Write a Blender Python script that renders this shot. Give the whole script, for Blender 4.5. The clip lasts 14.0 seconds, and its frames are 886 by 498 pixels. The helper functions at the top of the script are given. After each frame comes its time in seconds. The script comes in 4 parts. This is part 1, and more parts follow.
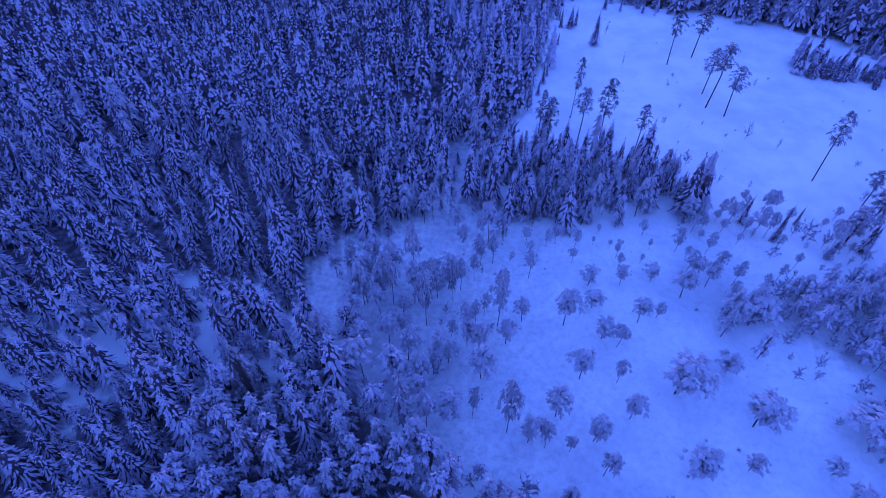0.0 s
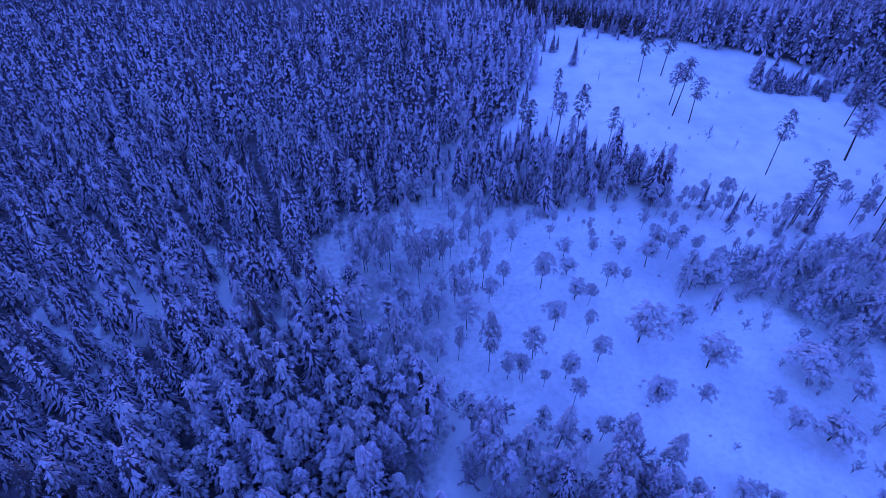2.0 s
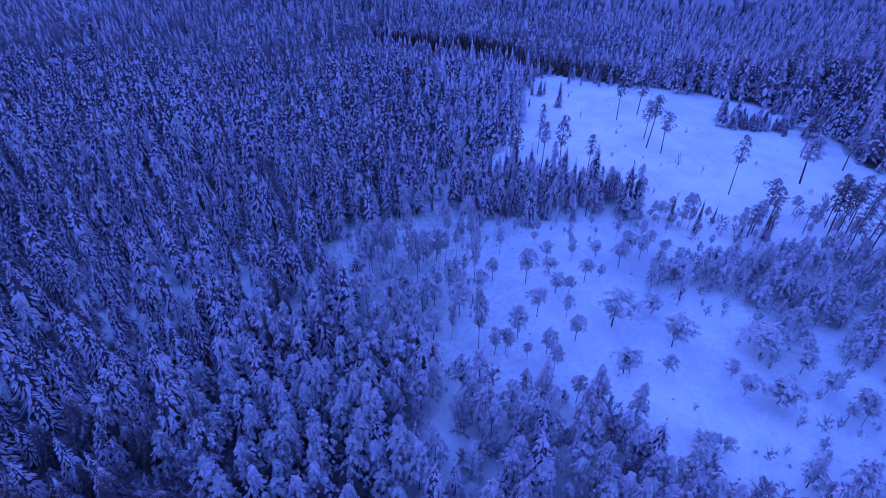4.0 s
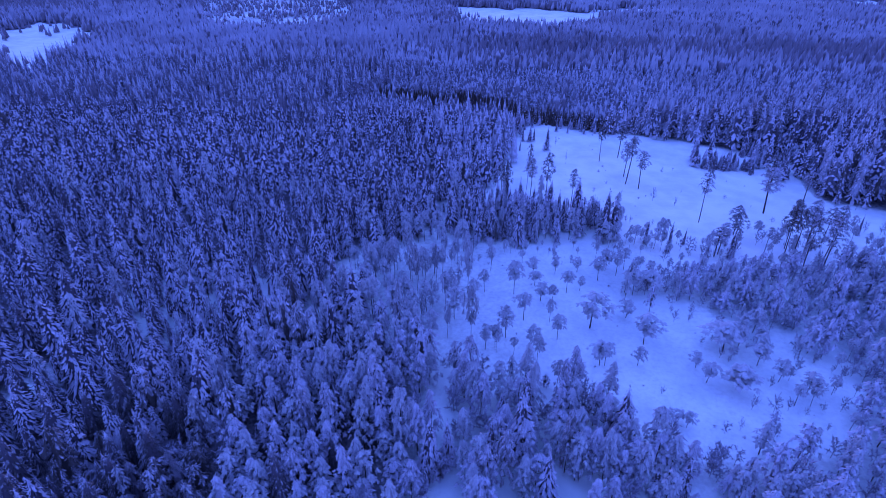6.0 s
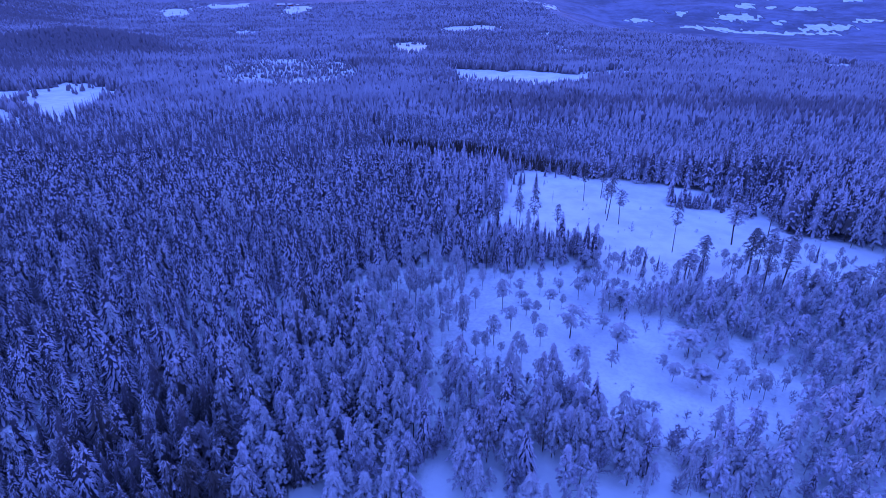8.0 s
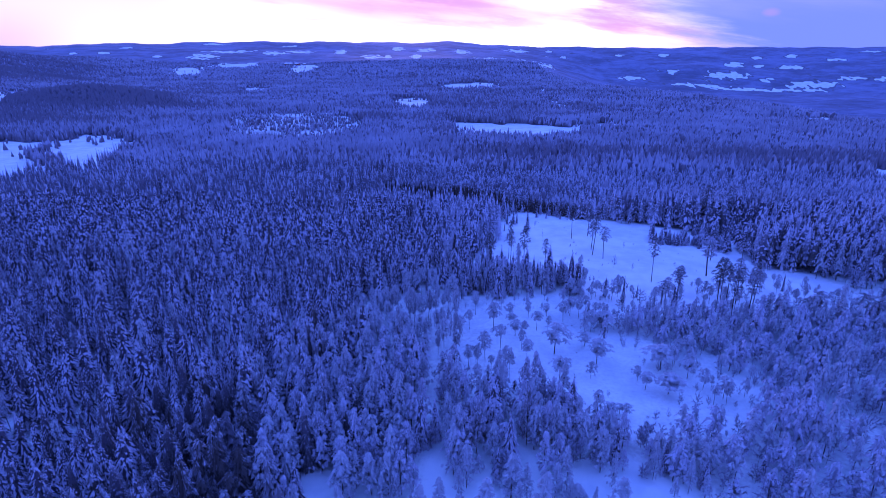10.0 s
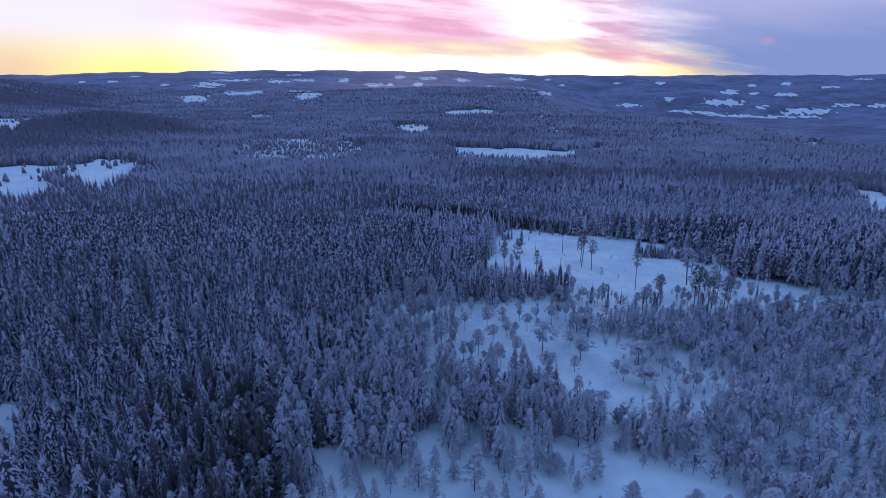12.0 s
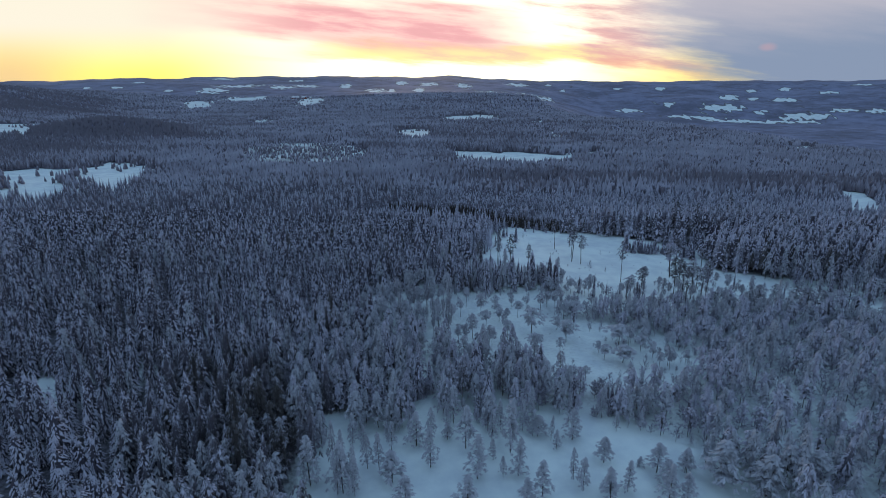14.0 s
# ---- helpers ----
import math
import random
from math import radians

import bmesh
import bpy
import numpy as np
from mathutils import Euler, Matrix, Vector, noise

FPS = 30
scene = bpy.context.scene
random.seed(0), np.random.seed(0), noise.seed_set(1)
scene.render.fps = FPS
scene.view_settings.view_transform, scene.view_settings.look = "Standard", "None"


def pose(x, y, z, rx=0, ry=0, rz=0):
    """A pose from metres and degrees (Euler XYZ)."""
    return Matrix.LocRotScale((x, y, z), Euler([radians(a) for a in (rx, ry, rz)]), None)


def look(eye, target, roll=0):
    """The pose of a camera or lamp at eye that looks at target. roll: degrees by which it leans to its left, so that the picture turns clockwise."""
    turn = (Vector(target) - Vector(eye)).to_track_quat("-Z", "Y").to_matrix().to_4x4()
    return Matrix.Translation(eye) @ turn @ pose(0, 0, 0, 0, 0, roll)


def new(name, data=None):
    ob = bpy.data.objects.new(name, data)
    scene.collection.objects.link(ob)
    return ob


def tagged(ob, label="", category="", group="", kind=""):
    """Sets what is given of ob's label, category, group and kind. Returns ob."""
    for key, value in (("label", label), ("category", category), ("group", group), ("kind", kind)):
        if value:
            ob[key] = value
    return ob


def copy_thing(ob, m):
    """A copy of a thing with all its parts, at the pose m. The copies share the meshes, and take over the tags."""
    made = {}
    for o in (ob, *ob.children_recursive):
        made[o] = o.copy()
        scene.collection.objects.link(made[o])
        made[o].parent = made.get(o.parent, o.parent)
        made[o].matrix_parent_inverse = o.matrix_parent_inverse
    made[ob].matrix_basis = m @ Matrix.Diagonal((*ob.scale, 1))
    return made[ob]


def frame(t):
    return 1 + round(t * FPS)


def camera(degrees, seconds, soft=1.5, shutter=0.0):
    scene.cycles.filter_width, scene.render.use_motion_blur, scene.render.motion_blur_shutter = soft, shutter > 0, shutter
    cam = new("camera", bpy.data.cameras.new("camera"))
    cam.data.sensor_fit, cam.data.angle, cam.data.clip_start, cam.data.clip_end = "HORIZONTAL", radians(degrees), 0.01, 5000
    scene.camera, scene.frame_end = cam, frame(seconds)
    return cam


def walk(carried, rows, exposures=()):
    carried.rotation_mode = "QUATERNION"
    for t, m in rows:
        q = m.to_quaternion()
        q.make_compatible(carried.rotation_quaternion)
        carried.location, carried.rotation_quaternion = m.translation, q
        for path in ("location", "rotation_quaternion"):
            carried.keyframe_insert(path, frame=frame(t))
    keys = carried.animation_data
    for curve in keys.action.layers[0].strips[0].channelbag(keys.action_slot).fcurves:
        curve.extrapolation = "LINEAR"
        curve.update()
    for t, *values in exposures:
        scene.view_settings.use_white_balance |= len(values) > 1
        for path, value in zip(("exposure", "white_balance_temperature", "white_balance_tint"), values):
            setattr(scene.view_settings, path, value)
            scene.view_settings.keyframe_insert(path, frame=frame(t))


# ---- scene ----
# ---------------------------------------------------------------- camera
cam = camera(76.8, 14.0, soft=0.9)
METRES, EYE, TILT, LEAN, TURN = 138.0, 87.4, -1.3, 2.4, 0.0
ROWS = [
    (0.0, 0.0, 0.0, 0.0, 2.68, -46.67, -2.53),
    (0.5, 0.0049, -0.0368, -0.0013, 2.67, -45.53, -2.53),
    (1.0, 0.0097, -0.0743, -0.0028, 2.68, -44.37, -2.56),
    (1.5, 0.0156, -0.1115, -0.0037, 2.7, -43.25, -2.53),
    (2.0, 0.0204, -0.149, -0.0044, 2.66, -42.04, -2.56),
    (2.5, 0.0253, -0.1869, -0.0055, 2.73, -40.55, -2.57),
    (3.0, 0.0291, -0.2248, -0.0071, 2.78, -38.98, -2.6),
    (5.5, 0.0476, -0.4102, -0.0136, 2.94, -31.14, -2.63),
    (6.0, 0.0526, -0.4468, -0.0148, 2.98, -29.59, -2.55),
    (6.5, 0.0569, -0.4837, -0.0154, 3.01, -28.02, -2.54),
    (7.0, 0.0619, -0.5204, -0.0166, 3.01, -26.43, -2.55),
    (7.5, 0.0667, -0.5573, -0.0179, 3.03, -24.9, -2.56),
    (8.0, 0.0717, -0.5942, -0.0183, 3.07, -23.8, -2.54),
    (10.5, 0.0941, -0.7702, -0.0219, 3.18, -17.33, -2.51),
    (11.0, 0.0984, -0.8038, -0.0228, 3.21, -16.45, -2.51),
    (11.5, 0.1025, -0.8371, -0.0235, 3.24, -16.08, -2.47),
    (12.0, 0.1066, -0.8687, -0.0241, 3.29, -15.92, -2.44),
    (12.5, 0.1108, -0.8997, -0.0244, 3.32, -15.74, -2.43),
    (13.0, 0.1154, -0.9308, -0.0247, 3.35, -15.53, -2.43),
    (13.5, 0.12, -0.9603, -0.0253, 3.4, -15.39, -2.4),
    (14.0, 0.1254, -0.9915, -0.0253, 3.43, -15.38, -2.4),
]
EXPOSURES = [
    (0.0, -0.1, 4290, 74), (3.0, -0.07, 4340, 78), (6.5, 0.11, 4430, 77), (8.0, 0.15, 4430, 78), (10.5, -0.25, 4270, 80), (11.0, -0.3, 4380, 70), (11.5, -0.3, 4650, 49),
    (12.0, -0.3, 5250, 30), (12.5, -0.3, 5650, 21), (13.0, -0.28, 5900, 14), (13.5, -0.28, 6290, 10), (14.0, -0.28, 6520, 8),
]
walk(cam, [(t, pose(0, 0, EYE, TILT, LEAN, TURN) @ pose(METRES * x, METRES * y, METRES * z, 90 + pitch, roll, yaw)) for t, x, y, z, yaw, pitch, roll in ROWS], EXPOSURES)

# ---------------------------------------------------------------- sky and light
AXIS = radians(3.4)            # bearing of the sunset view, left of +y
SUN_BEARING = radians(-6)      # the sun has just gone behind the ridge


def graph(tree):
    """Small helpers that add and join nodes."""
    def node(kind, **sets):
        n = tree.nodes.new(kind)
        if "operation" in sets:
            n.operation = sets["operation"]
        if "clamp" in sets:
            n.use_clamp = sets["clamp"]
        if "data" in sets:
            n.data_type = sets["data"]
        if "blend" in sets:
            n.blend_type = sets["blend"]
        if "attribute" in sets:
            n.attribute_name = sets["attribute"]
        return n

    def put(sock, value):
        if isinstance(value, bpy.types.NodeSocket):
            tree.links.new(value, sock)
        else:
            sock.default_value = value

    def op(what, a, b=0.0, c=0.0, clamp=False):
        n = node("ShaderNodeMath", operation=what, clamp=clamp)
        for sock, value in zip(n.inputs, (a, b, c)):
            put(sock, value)
        return n.outputs[0]

    def mix(fac, a, b):
        n = node("ShaderNodeMix", data="RGBA")
        put(n.inputs[0], fac), put(n.inputs[6], a), put(n.inputs[7], b)
        return n.outputs[2]

    def step(x, lo, hi):
        n = node("ShaderNodeMapRange")
        n.interpolation_type = "SMOOTHSTEP"
        put(n.inputs[0], x), put(n.inputs[1], lo), put(n.inputs[2], hi)
        return n.outputs[0]

    def cloud(vector, scale, detail=4.0, rough=0.55):
        n = node("ShaderNodeTexNoise")
        put(n.inputs["Vector"], vector), put(n.inputs["Scale"], scale), put(n.inputs["Detail"], detail), put(n.inputs["Roughness"], rough)
        return n.outputs[0]

    return node, put, op, mix, step, cloud


def rgb(r, g, b):
    return (r, g, b, 1.0)


def build_sky():
    world = bpy.data.worlds.new("winter_dusk")
    world.use_nodes = True
    scene.world = world
    tree = world.node_tree
    tree.nodes.clear()
    node, put, op, mix, step, cloud = graph(tree)
    co = node("ShaderNodeTexCoord")
    xyz = node("ShaderNodeSeparateXYZ")
    put(xyz.inputs[0], co.outputs["Generated"])
    x, y, z = xyz.outputs
    ahead = op("SUBTRACT", op("MULTIPLY", y, math.cos(AXIS)), op("MULTIPLY", x, math.sin(AXIS)))
    right = op("ADD", op("MULTIPLY", x, math.cos(AXIS)), op("MULTIPLY", y, math.sin(AXIS)))
    front = op("MAXIMUM", ahead, 0.12)
    s, v = op("DIVIDE", right, front), op("DIVIDE", z, front)
    flat = node("ShaderNodeCombineXYZ")
    put(flat.inputs[0], op("MULTIPLY", s, 2.2)), put(flat.inputs[1], op("MULTIPLY", op("ADD", v, op("MULTIPLY", s, 0.10)), 17.0)), put(flat.inputs[2], 3.7)
    streak = cloud(flat.outputs[0], 1.0, 5.0, 0.55)
    wisp = cloud(flat.outputs[0], 2.6, 5.0, 0.6)

    # clear air behind the clouds
    nishita = node("ShaderNodeTexSky")
    nishita.sky_type, nishita.sun_disc, nishita.sun_elevation, nishita.sun_rotation = "NISHITA", False, radians(1.5), SUN_BEARING
    air = node("ShaderNodeMix", data="RGBA", blend="MULTIPLY")
    put(air.inputs[0], 1.0), put(air.inputs[6], nishita.outputs[0]), put(air.inputs[7], rgb(0.06, 0.06, 0.06))

    # even blue-grey cloud deck over the whole dome
    deck = mix(step(z, 0.0, 0.7), rgb(0.226, 0.34, 0.512), rgb(0.264, 0.43, 0.676))
    # the open band of evening light over the ridge
    low = op("SUBTRACT", 1.0, step(v, 0.008, 0.10))
    glow = mix(low, rgb(1.22, 1.12, 0.93), rgb(1.5, 1.26, 0.30))
    hot = op("SUBTRACT", 1.0, step(op("ABSOLUTE", op("SUBTRACT", s, 0.0)), 0.16, 0.5))
    glow = mix(op("MULTIPLY", hot, 0.85), glow, rgb(2.1, 1.95, 1.5))
    edge = op("SUBTRACT", 1.0, step(s, -0.75, -0.55))
    glow = mix(op("MULTIPLY", edge, op("MULTIPLY", low, 0.8)), glow, rgb(1.1, 0.72, 0.42))
    # yellow-lit cloud under the pink bank
    level = op("ABSOLUTE", op("SUBTRACT", op("ADD", v, op("MULTIPLY", op("SUBTRACT", wisp, 0.5), 0.05)), 0.050))
    bar = op("MULTIPLY", op("SUBTRACT", 1.0, step(level, 0.007, 0.020)), op("MULTIPLY", step(s, -0.32, -0.12), op("SUBTRACT", 1.0, step(s, 0.24, 0.36))))
    glow = mix(op("MULTIPLY", bar, 0.9), glow, rgb(1.3, 1.12, 0.45))
    # pink bank that slants from the upper left
    axis = op("SUBTRACT", 0.086, op("MULTIPLY", s, 0.062))
    off = op("ABSOLUTE", op("SUBTRACT", op("ADD", v, op("MULTIPLY", op("SUBTRACT", streak, 0.5), 0.07)), axis))
    bank = op("MULTIPLY", op("SUBTRACT", 1.0, step(off, 0.017, 0.046)), step(s, -0.55, -0.2))
    bank = op("MULTIPLY", bank, op("SUBTRACT", 1.0, step(s, 0.04, 0.20)))
    glow = mix(op("MULTIPLY", bank, op("ADD", 0.72, op("MULTIPLY", step(wisp, 0.35, 0.6), 0.28))), glow, rgb(1.12, 0.53, 0.57))
    wisps = op("MULTIPLY", step(wisp, 0.50, 0.66), op("MULTIPLY", step(v, 0.015, 0.05), step(s, -0.45, -0.15)))
    glow = mix(op("MULTIPLY", wisps, 0.55), glow, rgb(1.05, 0.62, 0.58))
    # the glow ends upward and to the sides, the deck closes it on the right
    reach = op("SUBTRACT", 1.0, step(v, 0.13, 0.36))
    reach = op("MULTIPLY", reach, step(ahead, 0.05, 0.45))
    line = op("ADD", op("ADD", s, op("MULTIPLY", v, 1.15)), op("MULTIPLY", op("SUBTRACT", op("ADD", op("MULTIPLY", streak, 0.6), op("MULTIPLY", wisp, 0.4)), 0.5), 0.55))
    closed = step(line, 0.38, 0.56)
    rim = op("MULTIPLY", op("SUBTRACT", 1.0, step(op("ABSOLUTE", op("SUBTRACT", line, 0.42)), 0.03, 0.15)), op("ADD", 0.25, op("MULTIPLY", step(wisp, 0.32, 0.68), 0.75)))
    glow = mix(op("MULTIPLY", rim, op("ADD", 0.40, op("MULTIPLY", step(v, 0.005, 0.04), 0.55))), glow, mix(step(v, 0.01, 0.06), rgb(1.15, 0.50, 0.34), rgb(1.0, 0.56, 0.55)))
    bank_grey = mix(step(op("SUBTRACT", op("ADD", v, op("MULTIPLY", op("SUBTRACT", wisp, 0.5), 0.06)), op("MULTIPLY", s, 0.10)), -0.02, 0.10), rgb(0.31, 0.39, 0.56), rgb(0.62, 0.60, 0.70))
    glow = mix(closed, glow, bank_grey)
    puff = op("ADD", op("POWER", op("DIVIDE", op("SUBTRACT", s, 0.545), 0.018), 2.0), op("POWER", op("DIVIDE", op("SUBTRACT", v, 0.057), 0.0085), 2.0))
    puff = op("SUBTRACT", 1.0, step(op("ADD", puff, op("MULTIPLY", wisp, 2.4)), 0.9, 2.3))
    glow = mix(op("MULTIPLY", puff, 0.42), glow, rgb(0.80, 0.46, 0.50))
    lit = mix(reach, deck, glow)
    total = node("ShaderNodeMix", data="RGBA", blend="ADD")
    put(total.inputs[0], op("SUBTRACT", 1.0, reach)), put(total.inputs[6], lit), put(total.inputs[7], air.outputs[2])
    back = node("ShaderNodeBackground")
    put(back.inputs[0], total.outputs[2]), put(back.inputs[1], 1.0)
    out = node("ShaderNodeOutputWorld")
    put(out.inputs[0], back.outputs[0])


build_sky()
sun = new("evening_sun", bpy.data.lights.new("evening_sun", "SUN"))
sun.data.energy, sun.data.angle, sun.data.color = 0.5, radians(12), (1.0, 0.72, 0.5)
sun.matrix_world = look((500 * math.sin(SUN_BEARING), 500 * math.cos(SUN_BEARING), 40), (0, 0, 0))
tagged(sun, "low evening sun behind the far ridge", "sun", kind="structure")


# ---------------------------------------------------------------- materials
def material(name, rough=0.8):
    mat = bpy.data.materials.new(name)
    mat.use_nodes = True
    tree = mat.node_tree
    tree.nodes.clear()
    node, put, op, mix, step, cloud = graph(tree)
    bsdf = node("ShaderNodeBsdfPrincipled")
    put(bsdf.inputs["Roughness"], rough)
    put(bsdf.inputs["Specular IOR Level"], 0.25)
    out = node("ShaderNodeOutputMaterial")
    put(out.inputs[0], bsdf.outputs[0])
    spot = node("ShaderNodeNewGeometry").outputs["Position"]
    return mat, bsdf, spot, (node, put, op, mix, step, cloud)


def bump(tools, bsdf, height, strength, distance):
    node, put = tools[0], tools[1]
    n = node("ShaderNodeBump")
    put(n.inputs["Strength"], strength), put(n.inputs["Distance"], distance), put(n.inputs["Height"], height)
    put(bsdf.inputs["Normal"], n.outputs[0])


def ground_material():
    """Deep snow, with brush and litter, darkened for shade, where trees stand close and far woods, tinted with haze, by
    the cover attribute.
    """
    mat, bsdf, spot, tools = material("snow_ground", 0.7)
    node, put, op, mix, step, cloud = tools
    broad, fine, far = cloud(spot, 0.05, 4), cloud(spot, 0.9, 5, 0.65), cloud(spot, 0.018, 6, 0.7)
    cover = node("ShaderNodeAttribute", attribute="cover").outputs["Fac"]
    patch = op("ADD", op("MULTIPLY", broad, 0.6), op("MULTIPLY", cloud(spot, 0.16, 5, 0.6), 0.4))
    snow = mix(step(patch, 0.34, 0.62), rgb(0.635, 0.70, 0.737), rgb(0.805, 0.875, 0.868))
    tufts = step(cloud(spot, 0.35, 6, 0.75), 0.68, 0.74)
    snow = mix(op("MULTIPLY", tufts, 0.55), snow, rgb(0.22, 0.20, 0.17))
    # far woods, with the blue of distance haze put into the colour
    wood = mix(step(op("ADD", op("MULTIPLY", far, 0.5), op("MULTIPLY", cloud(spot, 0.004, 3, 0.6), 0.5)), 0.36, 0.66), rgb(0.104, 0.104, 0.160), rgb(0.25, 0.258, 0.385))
    # forest floor: needle remains and brush, darkened by painted shade between the trees
    shaded_litter = mix(step(cloud(spot, 0.6, 5, 0.7), 0.35, 0.7), rgb(0.05, 0.044, 0.052), rgb(0.18, 0.17, 0.205))
    wood = mix(step(cover, 0.6, 0.85), shaded_litter, wood)
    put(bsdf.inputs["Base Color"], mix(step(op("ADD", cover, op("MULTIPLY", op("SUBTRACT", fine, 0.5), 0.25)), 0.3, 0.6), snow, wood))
    bump(tools, bsdf, op("ADD", op("MULTIPLY", broad, 3.0), op("MULTIPLY", fine, 0.35)), 0.3, 0.4)
    return mat


def needle_material(name, dark, light, frost):
    """Conifer needles with rime caught in them."""
    mat, bsdf, spot, tools = material(name, 0.8)
    node, put, op, mix, step, cloud = tools
    isle = node("ShaderNodeNewGeometry").outputs["Random Per Island"]
    green = mix(isle, rgb(*dark), rgb(*light))
    rime = step(op("ADD", cloud(spot, 4.5, 4, 0.7), op("MULTIPLY", isle, 0.2)), 0.45 - frost, 0.85 - frost)
    put(bsdf.inputs["Base Color"], mix(op("MULTIPLY", rime, 0.6), green, rgb(0.50, 0.57, 0.68)))
    return mat


def branch_snow_material(name, cover, needle=(0.060, 0.053, 0.069), ragged=0.0, shade=(0.44, 0.42, 0.52), light=(0.625, 0.61, 0.71), patch=0.8):
    """Snow and rime lying on boughs, broken by the needles beneath; cover is its share."""
    mat, bsdf, spot, tools = material(name, 0.75)
    node, put, op, mix, step, cloud = tools
    geo = node("ShaderNodeNewGeometry")
    up = node("ShaderNodeSeparateXYZ")
    put(up.inputs[0], geo.outputs["Normal"])
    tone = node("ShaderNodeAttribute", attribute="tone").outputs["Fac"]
    who = node("ShaderNodeObjectInfo").outputs["Random"]
    grain = op("ADD", op("MULTIPLY", cloud(spot, 7.0, 4, 0.8), 0.75), op("MULTIPLY", cloud(spot, 0.9, 3, 0.6), 0.25))
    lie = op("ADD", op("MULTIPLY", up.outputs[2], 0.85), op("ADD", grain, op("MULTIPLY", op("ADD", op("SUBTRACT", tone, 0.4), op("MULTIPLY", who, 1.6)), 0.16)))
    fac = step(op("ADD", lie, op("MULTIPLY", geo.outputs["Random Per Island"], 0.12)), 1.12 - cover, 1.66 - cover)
    snow = mix(step(cloud(spot, patch, 4), 0.25, 0.75), rgb(*shade), rgb(*light))
    put(bsdf.inputs["Base Color"], mix(fac, rgb(*needle), snow))
    if ragged:
        put(bsdf.inputs["Alpha"], step(cloud(spot, 7.0, 3, 0.6), ragged - 0.03, ragged + 0.03))
    return mat


def plain_material(name, a, b, scale, rough):
    mat, bsdf, spot, tools = material(name, rough)
    node, put, op, mix, step, cloud = tools
    put(bsdf.inputs["Base Color"], mix(step(cloud(spot, scale, 5, 0.65), 0.35, 0.65), rgb(*a), rgb(*b)))
    return mat


GROUND = ground_material()
NEEDLES = needle_material("spruce_needles", (0.022, 0.024, 0.024), (0.044, 0.048, 0.048), 0.0)
SNOW = branch_snow_material("branch_snow", 0.48, (0.078, 0.070, 0.070), ragged=0.36)
DUSTED = branch_snow_material("dusted_needles", 0.06, (0.062, 0.058, 0.060), ragged=0.44)
# snowy crowns of distant trees, pale lilac and flat: haze mixed into the colours
CANOPY = branch_snow_material("snowy_hazed_canopy", -0.02, (0.173, 0.152, 0.184), shade=(0.272, 0.258, 0.312), light=(0.45, 0.434, 0.52), patch=0.02)
YOUNG = branch_snow_material("snowy_hazed_young_canopy", 0.26, (0.182, 0.166, 0.204), shade=(0.333, 0.324, 0.39), light=(0.51, 0.505, 0.60), patch=0.03)
BARK = plain_material("dark_bark", (0.025, 0.02, 0.018), (0.09, 0.07, 0.06), 3.0, 0.9)
FROST = branch_snow_material("frosted_needles", 0.55, (0.150, 0.140, 0.168), ragged=0.36, shade=(0.38, 0.38, 0.435), light=(0.555, 0.56, 0.615))
BARE = branch_snow_material("sparsely_dusted_needles", -0.30, (0.034, 0.029, 0.036))
RIME = plain_material("rimed_twigs", (0.17, 0.155, 0.19), (0.42, 0.415, 0.50), 1.2, 0.8)
HEART = branch_snow_material("rimed_inner_crown", 0.20, (0.10, 0.09, 0.115), ragged=0.36)
KINDS = [NEEDLES, SNOW, BARK, DUSTED, CANOPY, RIME, FROST, BARE, HEART, YOUNG]
N_, S_, B_, D_, C_, R_, F_, L_, H_, Y_ = range(10)

# ---------------------------------------------------------------- lie of the land
EYE_X, EYE_Y = 17.3, -136.9       # the place from which bearings to the far land are taken


def bearings(x, y):
    dx, dy = x - EYE_X, y - EYE_Y
    ahead = dy * math.cos(AXIS) - dx * math.sin(AXIS)
    right = dx * math.cos(AXIS) + dy * math.sin(AXIS)
    return right / np.maximum(ahead, 1.0), np.hypot(dx, dy), ahead


def ramp(x, lo, hi):
    t = np.clip((x - lo) / (hi - lo), 0, 1)
    return t * t * (3 - 2 * t)


def bell(x, y, cx, cy, sx, sy):
    return np.exp(-((x - cx) / sx) ** 2 - ((y - cy) / sy) ** 2)


def waves(x, y, size, seed=0.0):
    """Smooth uneven ground from a few crossed waves, about -1 to 1."""
    a, b = x / size + seed, y / size - seed
    return (np.sin(a * 1.9 + 1.3 * np.sin(b * 1.1)) + np.sin(b * 2.3 + 1.7 * np.sin(a * 0.8 + seed)) + np.sin((a + b) * 3.7 + seed) * 0.5) / 2.5


